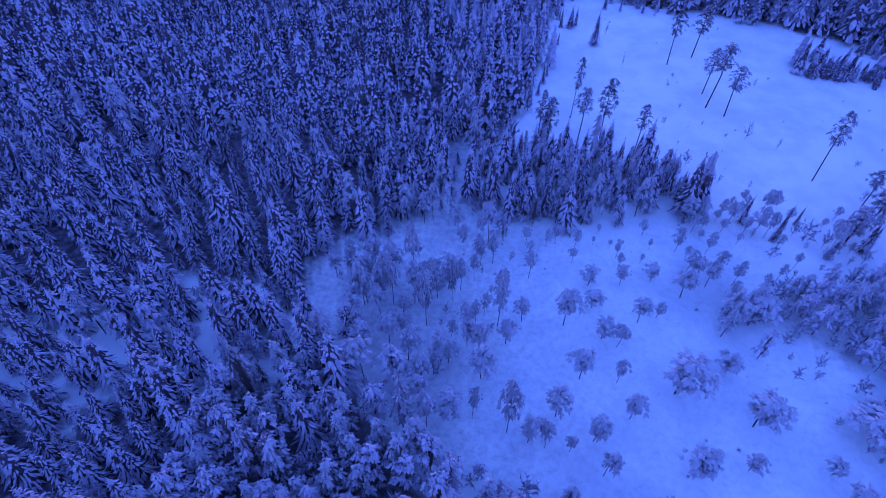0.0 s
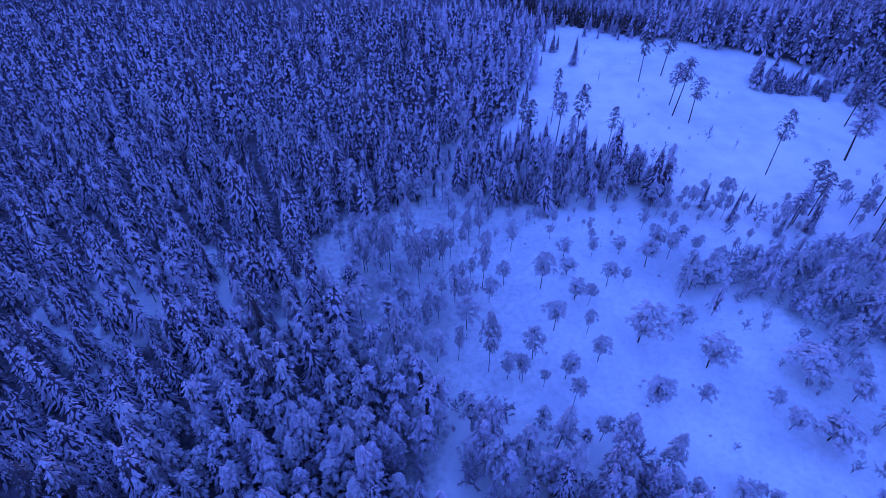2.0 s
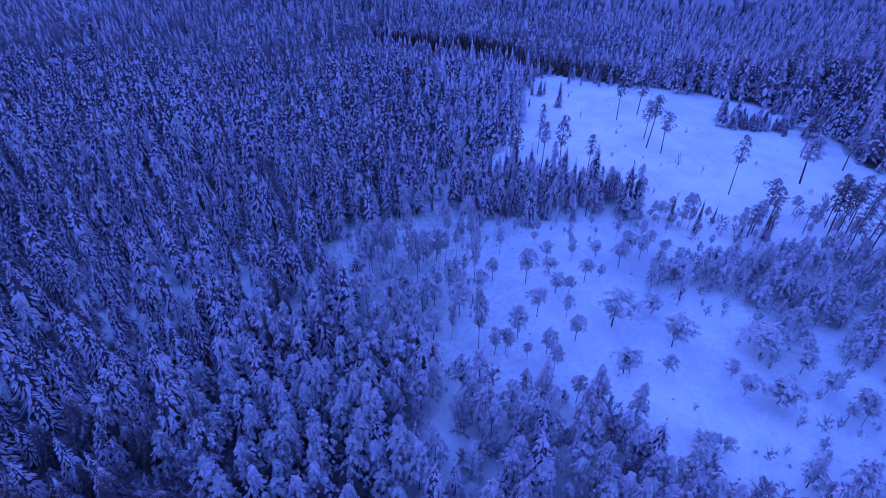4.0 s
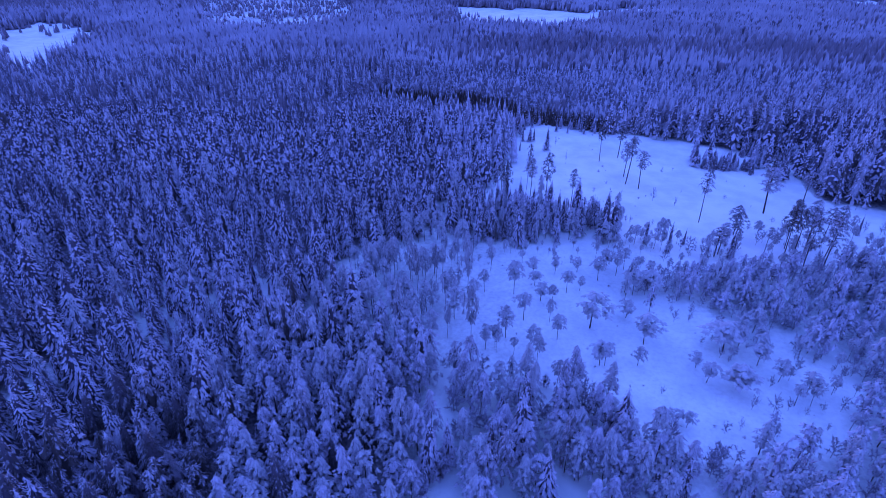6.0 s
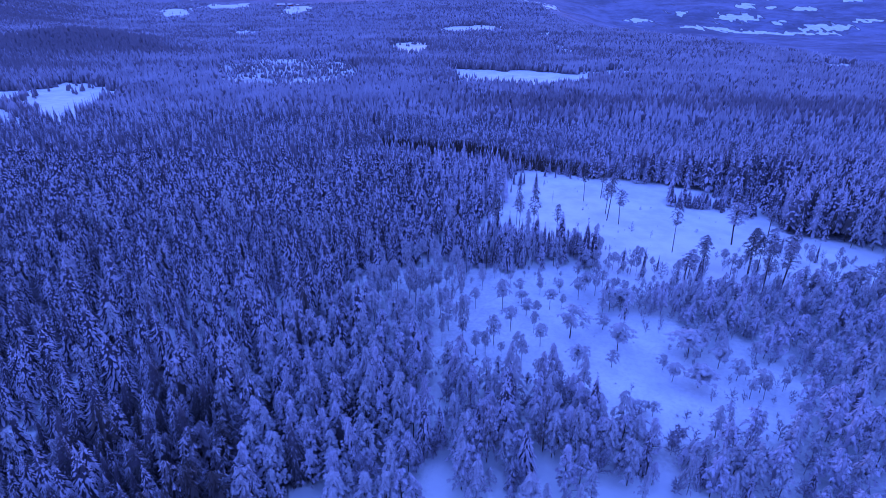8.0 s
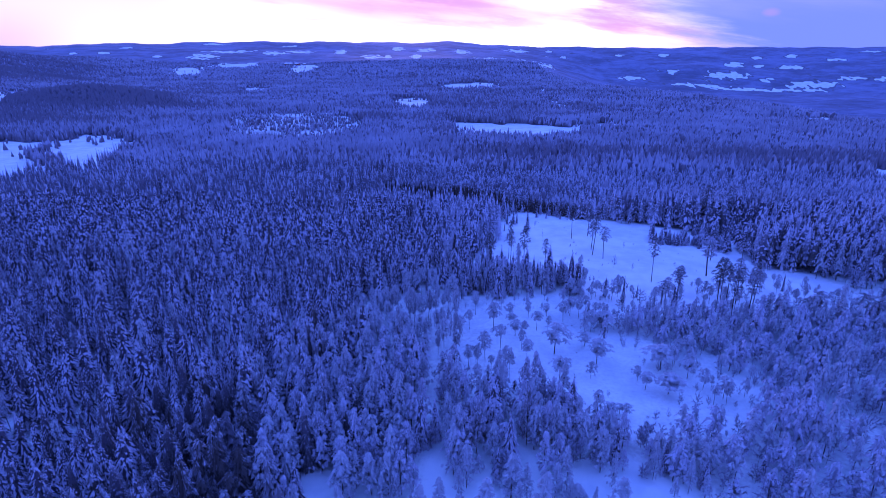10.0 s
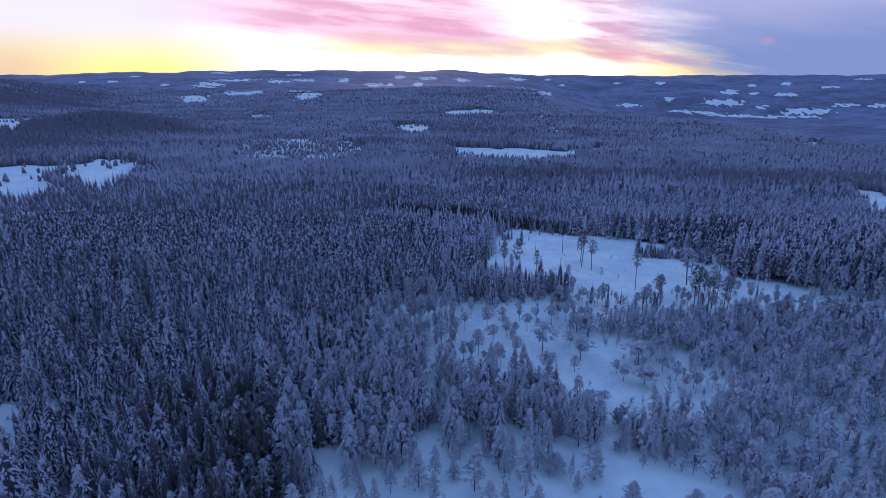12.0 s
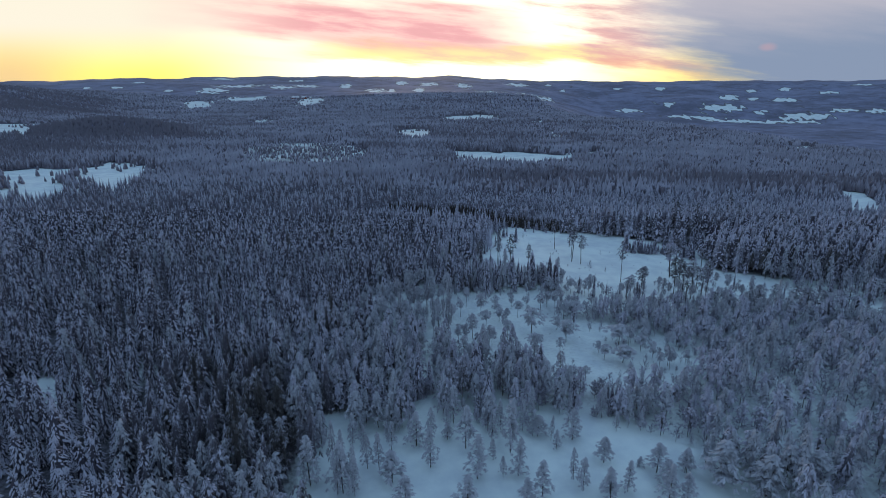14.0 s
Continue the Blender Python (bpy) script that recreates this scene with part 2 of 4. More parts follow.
def land(x, y):
    x, y = np.asarray(x, float), np.asarray(y, float)
    s, r, ahead = bearings(x, y)
    s = np.where(ahead > 1, np.clip(s, -2, 2), 2.0)
    h = 0.35 * waves(x, y, 30) + 0.8 * waves(x, y, 140, 2.0)
    h = h + 5.0 * ramp(r, 500, 1500) * waves(x, y, 330, 5.0)
    h = h + 26 * bell(x, y, -600, 770, 120, 110) + 38 * bell(s, r, 0.06, 2250, 0.24, 480) + 96 * bell(s, r, -0.92, 2500, 0.24, 650)
    # the plateau's edge, beyond which the land falls to the valley on the right
    brink = 2100 - 1540 * np.clip(s - 0.16, 0, 0.6) ** 0.4
    fall = ramp(s, 0.10, 0.34) * ramp(r, brink, brink + 480)
    h = h - 110 * fall * (1 - ramp(r, 2700, 4300))
    # the far ridge
    crest = 97 + 40 * np.exp(-((s + 0.22) / 0.30) ** 2) + 18 * np.exp(-((s - 0.02) / 0.06) ** 2) + 12 * np.exp(-((s + 0.56) / 0.07) ** 2) - 6 * np.exp(-((s - 0.16) / 0.07) ** 2)
    crest = crest + 2.5 * np.sin(s * 60 + 1) + 1.6 * np.sin(s * 143)
    return h + crest * ramp(r, 1900, 4650) ** 0.95 + 6 * ramp(r, 2400, 3200) * waves(x, y, 420, 9.0)


def inside(poly, x, y):
    hit = np.zeros(np.shape(x), bool)
    for (ax, ay), (bx, by) in zip(poly, poly[1:] + poly[:1]):
        if ay != by:
            hit ^= ((ay > y) != (by > y)) & (x < (bx - ax) * (y - ay) / (by - ay) + ax)
    return hit


CLEARCUT = [(10, 114), (22, 149), (31, 198), (41, 203), (57, 198), (72, 191), (86, 187), (103, 182), (108, 174), (122, 171), (131, 170), (139, 166), (138, 155), (131, 137), (130, 123), (137, 117), (150, 113),
            (155, 102), (167, 92), (183, 84), (176, 74), (150, 86), (126, 100), (101, 100), (85, 96), (71, 100), (52, 105), (33, 112)]
BELT = [(8, 112), (12, 86), (30, 86), (44, 89), (52, 99), (48, 109), (26, 114)]
THICKET = [(48, 62), (60, 71), (78, 76), (100, 76), (130, 82), (165, 78), (175, 60), (150, 40), (110, 42), (92, 48), (72, 50), (61, 58)]
HEATH = [(48, 104), (71, 102), (85, 98), (101, 102), (126, 108), (146, 95), (165, 86), (176, 76), (165, 78), (130, 82), (100, 76), (78, 76), (60, 71), (62, 78), (60, 92), (52, 99)]
BOG = [(-29, 77), (-22, 80), (-6, 95), (11, 85), (30, 86), (44, 89), (66, 92), (63, 75), (50, 60), (74, 56), (84, 48), (92, 36), (84, 18), (60, 12), (45, 14), (33, 24), (13, 28),
       (-1, 30), (-8, 37), (-19, 49), (-29, 59)]
GLADE = [(-21, -45), (-23, -8), (-13, -6), (6, -11), (33, -5), (50, -1), (60, -8), (73, -17), (80, -25), (84, -33), (88, -50), (60, -75), (-12, -75)]
GAPS = [[(-74, 58), (-62, 60), (-57, 47), (-68, 45)], [(-52, 60), (-38, 62), (-40, 54), (-50, 54)], [(-116, 6), (-100, 7), (-92, -9), (-105, -12)],
        [(-85, -6), (-81, 14), (-82, 24), (-86, 22), (-85, 12), (-89, -6)],
        [(-410, 432), (-406, 442), (-295, 281), (-299, 274)], [(138, 172), (150, 170), (172, 186), (160, 196), (142, 186)]]
SPARSE = [(-87, 58), (-58, 68), (-36, 66), (-28, 56), (-30, 44), (-54, 43), (-64, 36), (-78, 36)]
TALLWOOD = [(76, 192), (88, 188), (104, 183), (109, 175), (124, 172), (141, 166), (140, 150), (133, 136), (132, 124), (150, 115), (200, 98), (240, 170), (180, 212), (100, 206)]
FIELDS = [[(-482, 405), (-456, 426), (-418, 412), (-410, 432), (-299, 274), (-302, 238), (-313, 233), (-377, 287)], [(-406, 442), (-407, 477), (-336, 458), (-274, 346), (-267, 300), (-295, 281)],
          [(-990, 990), (-903, 1010), (-731, 820), (-640, 660), (-740, 690)], [(-24, 620), (57, 600), (140, 576), (115, 478), (64, 470), (-10, 488)],
          [(129, 600), (215, 612), (199, 560), (140, 545)], [(-135, 930), (-60, 945), (-56, 770), (-105, 760)], [(119, 915), (164, 928), (145, 780)],
          [(281, 1400), (330, 1400), (291, 1160)], [(119, 1187), (178, 1228), (155, 1020)], [(305, 330), (332, 330), (298, 250), (276, 250)], [(388, 694), (501, 700), (470, 640), (372, 660)],
          [(-80, 1330), (75, 1440), (66, 1190), (-60, 1180)],
          [(-520, 1165), (-484, 1165), (-470, 1080)], [(-560, 1250), (-500, 1290), (-420, 1130), (-470, 1090)], [(-745, 2250), (-640, 2270), (-540, 1850), (-610, 1830)],
          [(-1150, 2120), (-1060, 2160), (-880, 1760), (-950, 1730)], [(-1090, 2330), (-900, 2370), (-850, 2190), (-960, 2160)]]
HEDGE = [(-45, 240), (-4, 231), (24, 219), (27, 204), (41, 204), (57, 199), (72, 192), (77, 204), (34, 216), (28, 232), (0, 243), (-44, 252)]
COPSES = [[(97, 152), (105, 149), (115, 146), (120, 155), (109, 160), (99, 158)], [(129, 158), (144, 156), (149, 165), (134, 166)], [(122, 144), (127, 142), (132, 150), (126, 151)], [(120, 163), (127, 162), (130, 168), (124, 169)]]
HALFWOOD = [(-309, 633), (-272, 690), (-188, 696), (-135, 625), (-108, 500), (-150, 440), (-238, 460)]


def in_copse(x, y):
    return np.logical_or.reduce([inside(poly, x, y) for poly in COPSES])


def open_land(x, y):
    out = inside(CLEARCUT, x, y) | inside(BOG, x, y) | inside(GLADE, x, y) | inside(HEATH, x, y)
    out &= ~(inside(BELT, x, y) | inside(THICKET, x, y) | in_copse(x, y))
    far = 0.016 * np.clip(np.hypot(x - EYE_X, y - EYE_Y), 300, 2500)
    fx = x + far * (waves(x, y, 23, 3.0) + 0.6 * waves(x, y, 9, 1.0))
    fy = y + far * 1.1 * (waves(x, y, 31, 6.0) + 0.5 * waves(x, y, 11, 4.0))
    for poly in FIELDS:
        out |= inside(poly, fx, fy)
    return out


def thinned(x, y):
    """Small gaps where only a few trees stand, and the wooded parts of the far fields."""
    out = np.zeros(np.shape(x), bool)
    for poly in GAPS:
        out |= inside(poly, x, y)
    return out


# fields on the far slopes: bearing, distance, half breadth as a bearing, half depth
VALLEY_FIELDS = [
    (0.586, 3850, 0.012, 55), (0.590, 3490, 0.026, 60), (0.529, 3763, 0.009, 60), (0.493, 3523, 0.017, 95), (0.482, 3203, 0.034, 90), (0.629, 3055, 0.044, 80),
    (0.440, 2950, 0.060, 45), (0.530, 2900, 0.070, 50), (0.610, 2930, 0.050, 40), (0.700, 3203, 0.026, 50), (0.755, 3171, 0.022, 60), (0.320, 3064, 0.020, 65), (0.391, 3259, 0.011, 55),
    (0.372, 3831, 0.010, 70), (0.549, 3127, 0.016, 40), (0.720, 3987, 0.022, 40), (0.662, 3719, 0.020, 50), (0.535, 3491, 0.009, 45), (0.203, 3544, 0.006, 60), (0.298, 3800, 0.006, 60),
]
RIDGE_FIELDS = [
    (0.034, 3272, 0.014, 160), (0.125, 3748, 0.018, 150), (0.160, 2928, 0.030, 150), (0.086, 2816, 0.030, 160), (0.180, 3828, 0.006, 70), (-0.398, 3044, 0.026, 150),
    (-0.352, 3352, 0.040, 110), (-0.277, 3204, 0.022, 120), (-0.235, 3340, 0.022, 120), (-0.117, 2928, 0.018, 180), (-0.169, 3332, 0.010, 180), (-0.026, 3404, 0.017, 120),
    (-0.073, 3520, 0.011, 160), (-0.089, 2916, 0.007, 120), (-0.043, 2924, 0.010, 190), (-0.356, 2584, 0.036, 75), (-0.250, 3760, 0.014, 60), (-0.375, 4048, 0.020, 90),
    (-0.562, 3344, 0.011, 70), (-0.524, 3648, 0.011, 65), (-0.475, 3108, 0.010, 60), (-0.614, 3343, 0.008, 60), (-0.432, 2300, 0.027, 210), (-0.228, 2240, 0.024, 190),
]


def far_fields(x, y):
    """Farmland on the far slopes: ragged patches of snow between the woods; above 0 inside a field."""
    s, r, ahead = bearings(x, y)
    u, v = s * r, 0.30 * r
    ragged = 1.0 * waves(u + 14 * waves(u, v, 40, 2.0), 1.4 * v, 22, 3.0) + 0.9 * waves(u + 9 * waves(u, v, 30, 4.0), 1.3 * v, 10, 8.0) - 0.22
    out = 1.1 * (waves(u + 25 * waves(u, v, 50, 4.0), v, 52, 8.0) + 0.7 * waves(u, v, 23, 1.0) - 1.42)
    for bearing, distance, breadth, depth in VALLEY_FIELDS + RIDGE_FIELDS:
        out = np.maximum(out, 1.0 - ((s - bearing) / breadth) ** 2 - ((r - distance) / depth) ** 2 + ragged * (0.7 + 0.3 * (breadth > 0.012)))
    return np.where(r < 1950, -3.0, out)


def make_ground():
    angles = np.concatenate([np.concatenate([np.arange(-50, -42, 0.5), np.arange(-42, 42, 0.22), np.arange(42, 50.01, 0.5)]), np.arange(56, 310, 6.0)])
    radii = [0.5, 20.0]
    while radii[-1] < 4850:
        step = max(3.0, radii[-1] * 0.024)
        radii.append(radii[-1] + min(step, 32.0))
    radii = np.array(radii)
    a, r = np.meshgrid(np.radians(angles) - AXIS, radii, indexing="ij")
    x, y = EYE_X + r * np.sin(a), EYE_Y + r * np.cos(a)
    z = land(x, y)
    n, m = z.shape
    i, j = np.meshgrid(np.arange(n), np.arange(m - 1), indexing="ij")
    k = (i + 1) % n
    quads = np.stack([i * m + j, k * m + j, k * m + j + 1, i * m + j + 1], -1).reshape(-1, 4)
    mesh = bpy.data.meshes.new("ground")
    mesh.vertices.add(n * m), mesh.loops.add(quads.size), mesh.polygons.add(len(quads))
    mesh.vertices.foreach_set("co", np.stack([x, y, z], -1).ravel())
    mesh.loops.foreach_set("vertex_index", quads[:, ::-1].ravel().astype(np.int32))
    mesh.polygons.foreach_set("loop_start", np.arange(0, quads.size, 4, dtype=np.int32))
    mesh.polygons.foreach_set("use_smooth", np.ones(len(quads), bool))
    mesh.update(calc_edges=True)
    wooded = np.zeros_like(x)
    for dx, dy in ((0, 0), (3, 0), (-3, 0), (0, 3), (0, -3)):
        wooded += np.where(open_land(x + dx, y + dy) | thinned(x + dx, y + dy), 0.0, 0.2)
    # dense wood gets the darker floor, which also paints the shade in its gaps
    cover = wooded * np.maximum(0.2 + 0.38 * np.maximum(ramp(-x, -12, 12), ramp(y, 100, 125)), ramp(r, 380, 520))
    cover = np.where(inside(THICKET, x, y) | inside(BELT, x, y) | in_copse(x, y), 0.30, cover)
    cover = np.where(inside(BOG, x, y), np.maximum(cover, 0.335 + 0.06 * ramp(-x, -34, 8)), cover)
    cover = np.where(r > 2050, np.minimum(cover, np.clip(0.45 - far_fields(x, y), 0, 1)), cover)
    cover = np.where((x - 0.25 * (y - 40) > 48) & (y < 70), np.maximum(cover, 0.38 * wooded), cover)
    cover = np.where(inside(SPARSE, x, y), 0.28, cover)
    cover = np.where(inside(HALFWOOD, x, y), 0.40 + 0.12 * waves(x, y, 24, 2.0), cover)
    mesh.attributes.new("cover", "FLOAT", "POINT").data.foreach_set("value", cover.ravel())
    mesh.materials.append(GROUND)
    return tagged(new("ground", mesh), "snow-covered ground reaching to wooded far ridges", "ground", kind="structure")


make_ground()


# ---------------------------------------------------------------- making trees
class Soup:
    """Triangles with a material each."""

    def __init__(self):
        self.v, self.f, self.m, self.n = [], [], [], 0

    def add(self, verts, faces, mats):
        self.v += verts
        self.f += [tuple(q + self.n for q in t) for t in faces]
        self.m += mats if isinstance(mats, list) else [mats] * len(faces)
        self.n += len(verts)

    def arrays(self):
        return np.array(self.v, float), np.array(self.f, np.int32), np.array(self.m, np.int32)


def pole(soup, a, b, ra, rb, sides=5, mat=B_):
    a, b = Vector(a), Vector(b)
    d = (b - a).normalized()
    u = d.orthogonal().normalized()
    w = d.cross(u)
    verts = []
    for c, r in ((a, ra), (b, rb)):
        for k in range(sides):
            q = c + (u * math.cos(k * math.tau / sides) + w * math.sin(k * math.tau / sides)) * r
            verts.append(tuple(q))
    faces = []
    for k in range(sides):
        n = (k + 1) % sides
        faces += [(k, n, sides + n), (k, sides + n, sides + k)]
    soup.add(verts, faces, mat)


def frond(soup, p, az, length, width, drop, flat, mat, arch=0.0, keel=0.8):
    """A drooping ridged finger of snowy needles; arch lifts its middle, which then is a joint of its own."""
    c, s = math.cos(az), math.sin(az)
    w = width / 2
    tip = (p[0] + c * length, p[1] + s * length, p[2] - drop * length * flat)
    u = 0.66 if arch else 0.55
    m = (p[0] + c * length * u, p[1] + s * length * u, p[2] + (arch - u * drop) * length * flat)
    left, right = (m[0] - s * w, m[1] + c * w, m[2] - keel * w * flat), (m[0] + s * w, m[1] - c * w, m[2] - keel * w * flat)
    if arch:
        soup.add([p, left, right, m, tip], [(0, 3, 1), (0, 2, 3), (1, 3, 4), (3, 2, 4)], mat)
    else:
        soup.add([p, left, right, tip], [(0, 3, 1), (0, 2, 3)], mat)


def core(soup, rng, rings, sides, mat):
    """The dark inside of a crown: a ragged shell through rings of (height, radius), closed by a point at the top."""
    verts = []
    for z, r in rings[:-1]:
        spin = rng.uniform(0, 6)
        for k in range(sides):
            q, a = r * rng.uniform(0.8, 1.15), spin * 0.1 + k * math.tau / sides
            verts.append((q * math.cos(a), q * math.sin(a), z + rng.uniform(-0.012, 0.012)))
    verts.append((0, 0, rings[-1][0]))
    faces = []
    for i in range(len(rings) - 1):
        for k in range(sides):
            n = (k + 1) % sides
            if i == len(rings) - 2:
                faces.append((i * sides + k, i * sides + n, len(verts) - 1))
            else:
                faces += [(i * sides + k, i * sides + n, (i + 1) * sides + n), (i * sides + k, (i + 1) * sides + n, (i + 1) * sides + k)]
    soup.add(verts, faces, mat)


def spruce_shape(seed, whorls, boughs, twigs=0, top=S_, low=0.12, arch=0.0, heart=0.5, inner=H_, wide=4.2):
    """A spruce of height 1 and width 1: whorls of hanging snowy boughs over a dark heart, twigs pairs of side shoots on each."""
    rng, soup, flat = random.Random(seed), Soup(), 0.32
    pole(soup, (0, 0, -0.02), (0, 0, 0.9 if whorls > 7 else 0.3), 0.035, 0.006, 4 if whorls > 7 else 3)
    full, lean, lop = rng.uniform(0.66, 0.92), rng.uniform(0.0, 0.16), rng.uniform(0, math.tau)

    def girth(t):
        return 0.5 * (1 - t) ** full + 0.02

    stops = (0.0, 0.35, 0.7) if whorls > 7 else (0.0, 0.5)
    core(soup, rng, [(low + (0.96 - low) * t - 0.03, heart * girth(t)) for t in stops] + [(0.93, 0)], 5 if whorls < 11 else 6, inner)
    for i in range(whorls):
        n = max(5, round(boughs * (1 - 0.55 * i / (whorls - 1))))
        spin, swell = rng.uniform(0, math.tau), rng.uniform(0.88, 1.1)
        for k in range(n):
            t = min(max((i + rng.uniform(-0.55, 0.55)) / (whorls - 1), 0.0), 1.0)
            z, az = low + (0.955 - low) * t, spin + (k + rng.uniform(-0.35, 0.35)) * math.tau / n
            r = girth(t) * swell * rng.uniform(0.70, 1.16) * (1 + lean * math.cos(az - lop))
            drop = rng.uniform(0.7, 1.5) - 0.4 * t
            u0 = rng.uniform(0.05, 0.25) if (k + i) % 2 else rng.uniform(0.3, 0.5)
            p = (u0 * r * math.cos(az), u0 * r * math.sin(az), z + (0.36 - u0 * drop * 0.75) * r * flat)
            mat = L_ if top == S_ and rng.random() < 0.10 else top
            az += rng.uniform(-0.3, 0.3)
            frond(soup, p, az, r * (1.02 - u0) * rng.uniform(0.75, 1.05), r * (wide / n) * rng.uniform(0.6, 1.05), drop * rng.uniform(0.8, 1.3), flat, mat, arch)
            for j in range(twigs if t < 0.8 else 0):
                u = (0.25 + 0.4 * (j + rng.random()) / max(twigs, 1)) * (1 - u0)
                q = (p[0] + u * r * math.cos(az), p[1] + u * r * math.sin(az), p[2] - (u * drop - arch * 0.6) * r * flat)
                for side in (-1, 1):
                    frond(soup, q, az + side * rng.uniform(0.3, 0.8), r * rng.uniform(0.26, 0.46), r * rng.uniform(0.07, 0.12), drop + rng.uniform(0.2, 0.9), flat, mat)
    frond(soup, (0, 0, 0.93), rng.uniform(0, 6), 0.03, 0.05, -7.0, flat, top)
    frond(soup, (0, 0, 0.90), rng.uniform(0, 6), 0.09, 0.06, -1.5, flat, top)
    return soup.arrays()


def pine_shape(seed, clumps, tuft, base=0.45, peak=0.35, top=S_, under=N_, aspect=0.45, droop=0.6, fine=1.0, cone=False, heart=0.0, limbs=2, stem=0.02, plump=1.0):
    """A pine of height 1 and width 1: bare stem and a crown of snowy tufts, each a fan of hanging fingers, on limbs."""
    rng, soup = random.Random(seed), Soup()
    bend = (rng.uniform(-0.06, 0.06), rng.uniform(-0.06, 0.06))
    pole(soup, (0, 0, -0.02), (bend[0], bend[1], 0.5), stem, 0.7 * stem)
    pole(soup, (bend[0], bend[1], 0.5), (0, 0, 0.95), 0.7 * stem, 0.005)
    lop, skew = rng.uniform(0, math.tau), rng.uniform(0.05, 0.3)

    def girth(t):
        if cone:
            return 0.47 * (1 - t) ** 0.75 + 0.05
        return 0.5 * (min(1.0, 0.5 + t / max(peak, 0.01) * 0.5) if t < peak else math.sqrt(max(0.0, 1 - ((t - peak) / (1.02 - peak)) ** 2)))

    if heart:
        core(soup, rng, [(base + (0.95 - base) * t - 0.02, heart * girth(t)) for t in (0.02, 0.3, 0.6, 0.85)] + [(0.93, 0)], 6, top)
    for i in range(clumps):
        t = (i + rng.random()) / clumps
        z = base + (0.95 - base) * t
        az = i * 2.4 + rng.uniform(-0.6, 0.6)
        r = girth(t) * (1 + skew * math.cos(az - lop))
        size = rng.uniform(0.11, 0.20) * fine
        rr = max(0.0, r * rng.uniform(0.35, 1.05) - size * 0.6)
        c = (rr * math.cos(az), rr * math.sin(az), z)
        if limbs and i % limbs == 0:
            pole(soup, (0, 0, z - 0.4 * rr * aspect), c, 0.007, 0.003, 3, R_ if top == F_ else B_)
        soup.add([(c[0] - size * 0.45, c[1], z), (c[0] + size * 0.45, c[1], z), (c[0], c[1] + size * 0.5, z - 0.2 * size * aspect)], [(0, 1, 2)], under)
        for k in range(tuft):
            fa = az + (k + rng.uniform(-0.4, 0.4)) * math.tau / tuft
            out = 0.6 + 0.5 * math.cos(fa - az)
            ln = size * rng.uniform(0.65, 1.1) * (0.55 + 0.6 * out)
            p = (c[0] + 0.05 * size * math.cos(fa), c[1] + 0.05 * size * math.sin(fa), z + rng.uniform(0.1, 0.45) * size * aspect)
            frond(soup, p, fa, ln, ln * plump * rng.uniform(0.26, 0.42), droop * rng.uniform(0.35, 1.3), aspect, top)
    return soup.arrays()


def birch_shape(seed, limbs, twigs):
    """A rimed birch or bush of height 1 and width 1: a round cloud of fine twigs."""
    rng, soup = random.Random(seed), Soup()
    pole(soup, (0, 0, -0.02), (0, 0, 0.55), 0.010, 0.005, 4, B_)
    for i in range(limbs):
        t = (i + rng.random()) / limbs
        az, z = i * 2.4 + rng.uniform(-0.4, 0.4), 0.12 + 0.5 * t
        ln = 0.45 * (1 - 0.45 * t) * rng.uniform(0.5, 1.05)
        end = Vector((ln * math.cos(az), ln * math.sin(az), z + rng.uniform(0.10, 0.34)))
        pole(soup, (0, 0, z), end, 0.005, 0.002, 3, R_)
        for k in range(twigs):
            u = rng.uniform(0.15, 1.0)
            p = Vector((0, 0, z)).lerp(end, u)
            d = Vector((math.cos(az) * 0.05 + rng.uniform(-0.12, 0.12), math.sin(az) * 0.05 + rng.uniform(-0.12, 0.12), rng.uniform(-0.09, 0.11)))
            w = Vector((-d.y, d.x, rng.uniform(-0.08, 0.08))).normalized() * rng.uniform(0.012, 0.032)
            soup.add([tuple(p - w), tuple(p + w), tuple(p + d)], [(0, 1, 2)], R_)
    return soup.arrays()


def tuft_cone(seed, sides, tiers):
    """A far conifer: jagged tiers of height 1 and width 1."""
    rng, soup = random.Random(seed), Soup()
    for i in range(tiers):
        lo, hi = 0.05 + 0.75 * i / tiers, min(1.0, 0.05 + 0.95 * (i + 1.35) / tiers)
        r, spin = 0.5 * (1 - 0.8 * i / tiers), rng.uniform(0, 6)
        ring = []
        for k in range(sides):
            a = spin + k * math.tau / sides
            q = r * rng.uniform(0.65, 1.1)
            ring.append((q * math.cos(a), q * math.sin(a), lo + rng.uniform(-0.05, 0.05)))
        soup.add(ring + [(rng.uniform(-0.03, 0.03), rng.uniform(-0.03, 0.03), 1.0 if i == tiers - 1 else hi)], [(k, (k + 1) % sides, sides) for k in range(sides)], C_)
    return soup.arrays()


def dome(seed, sides):
    """A far leafless or rounded tree: a ragged dome of height 1 and width 1."""
    rng, soup = random.Random(seed), Soup()
    verts = []
    for r, z in ((0.38, 0.08), (0.48, 0.52)):
        spin = rng.uniform(0, 6)
        for k in range(sides):
            q, a = r * rng.uniform(0.7, 1.15), spin + k * math.tau / sides
            verts.append((q * math.cos(a), q * math.sin(a), z + rng.uniform(-0.12, 0.12)))
    verts.append((rng.uniform(-0.1, 0.1), rng.uniform(-0.1, 0.1), 0.92))
    faces = []
    for k in range(sides):
        n = (k + 1) % sides
        faces += [(k, n, sides + n), (k, sides + n, sides + k), (sides + k, sides + n, 2 * sides)]
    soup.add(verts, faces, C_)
    return soup.arrays()


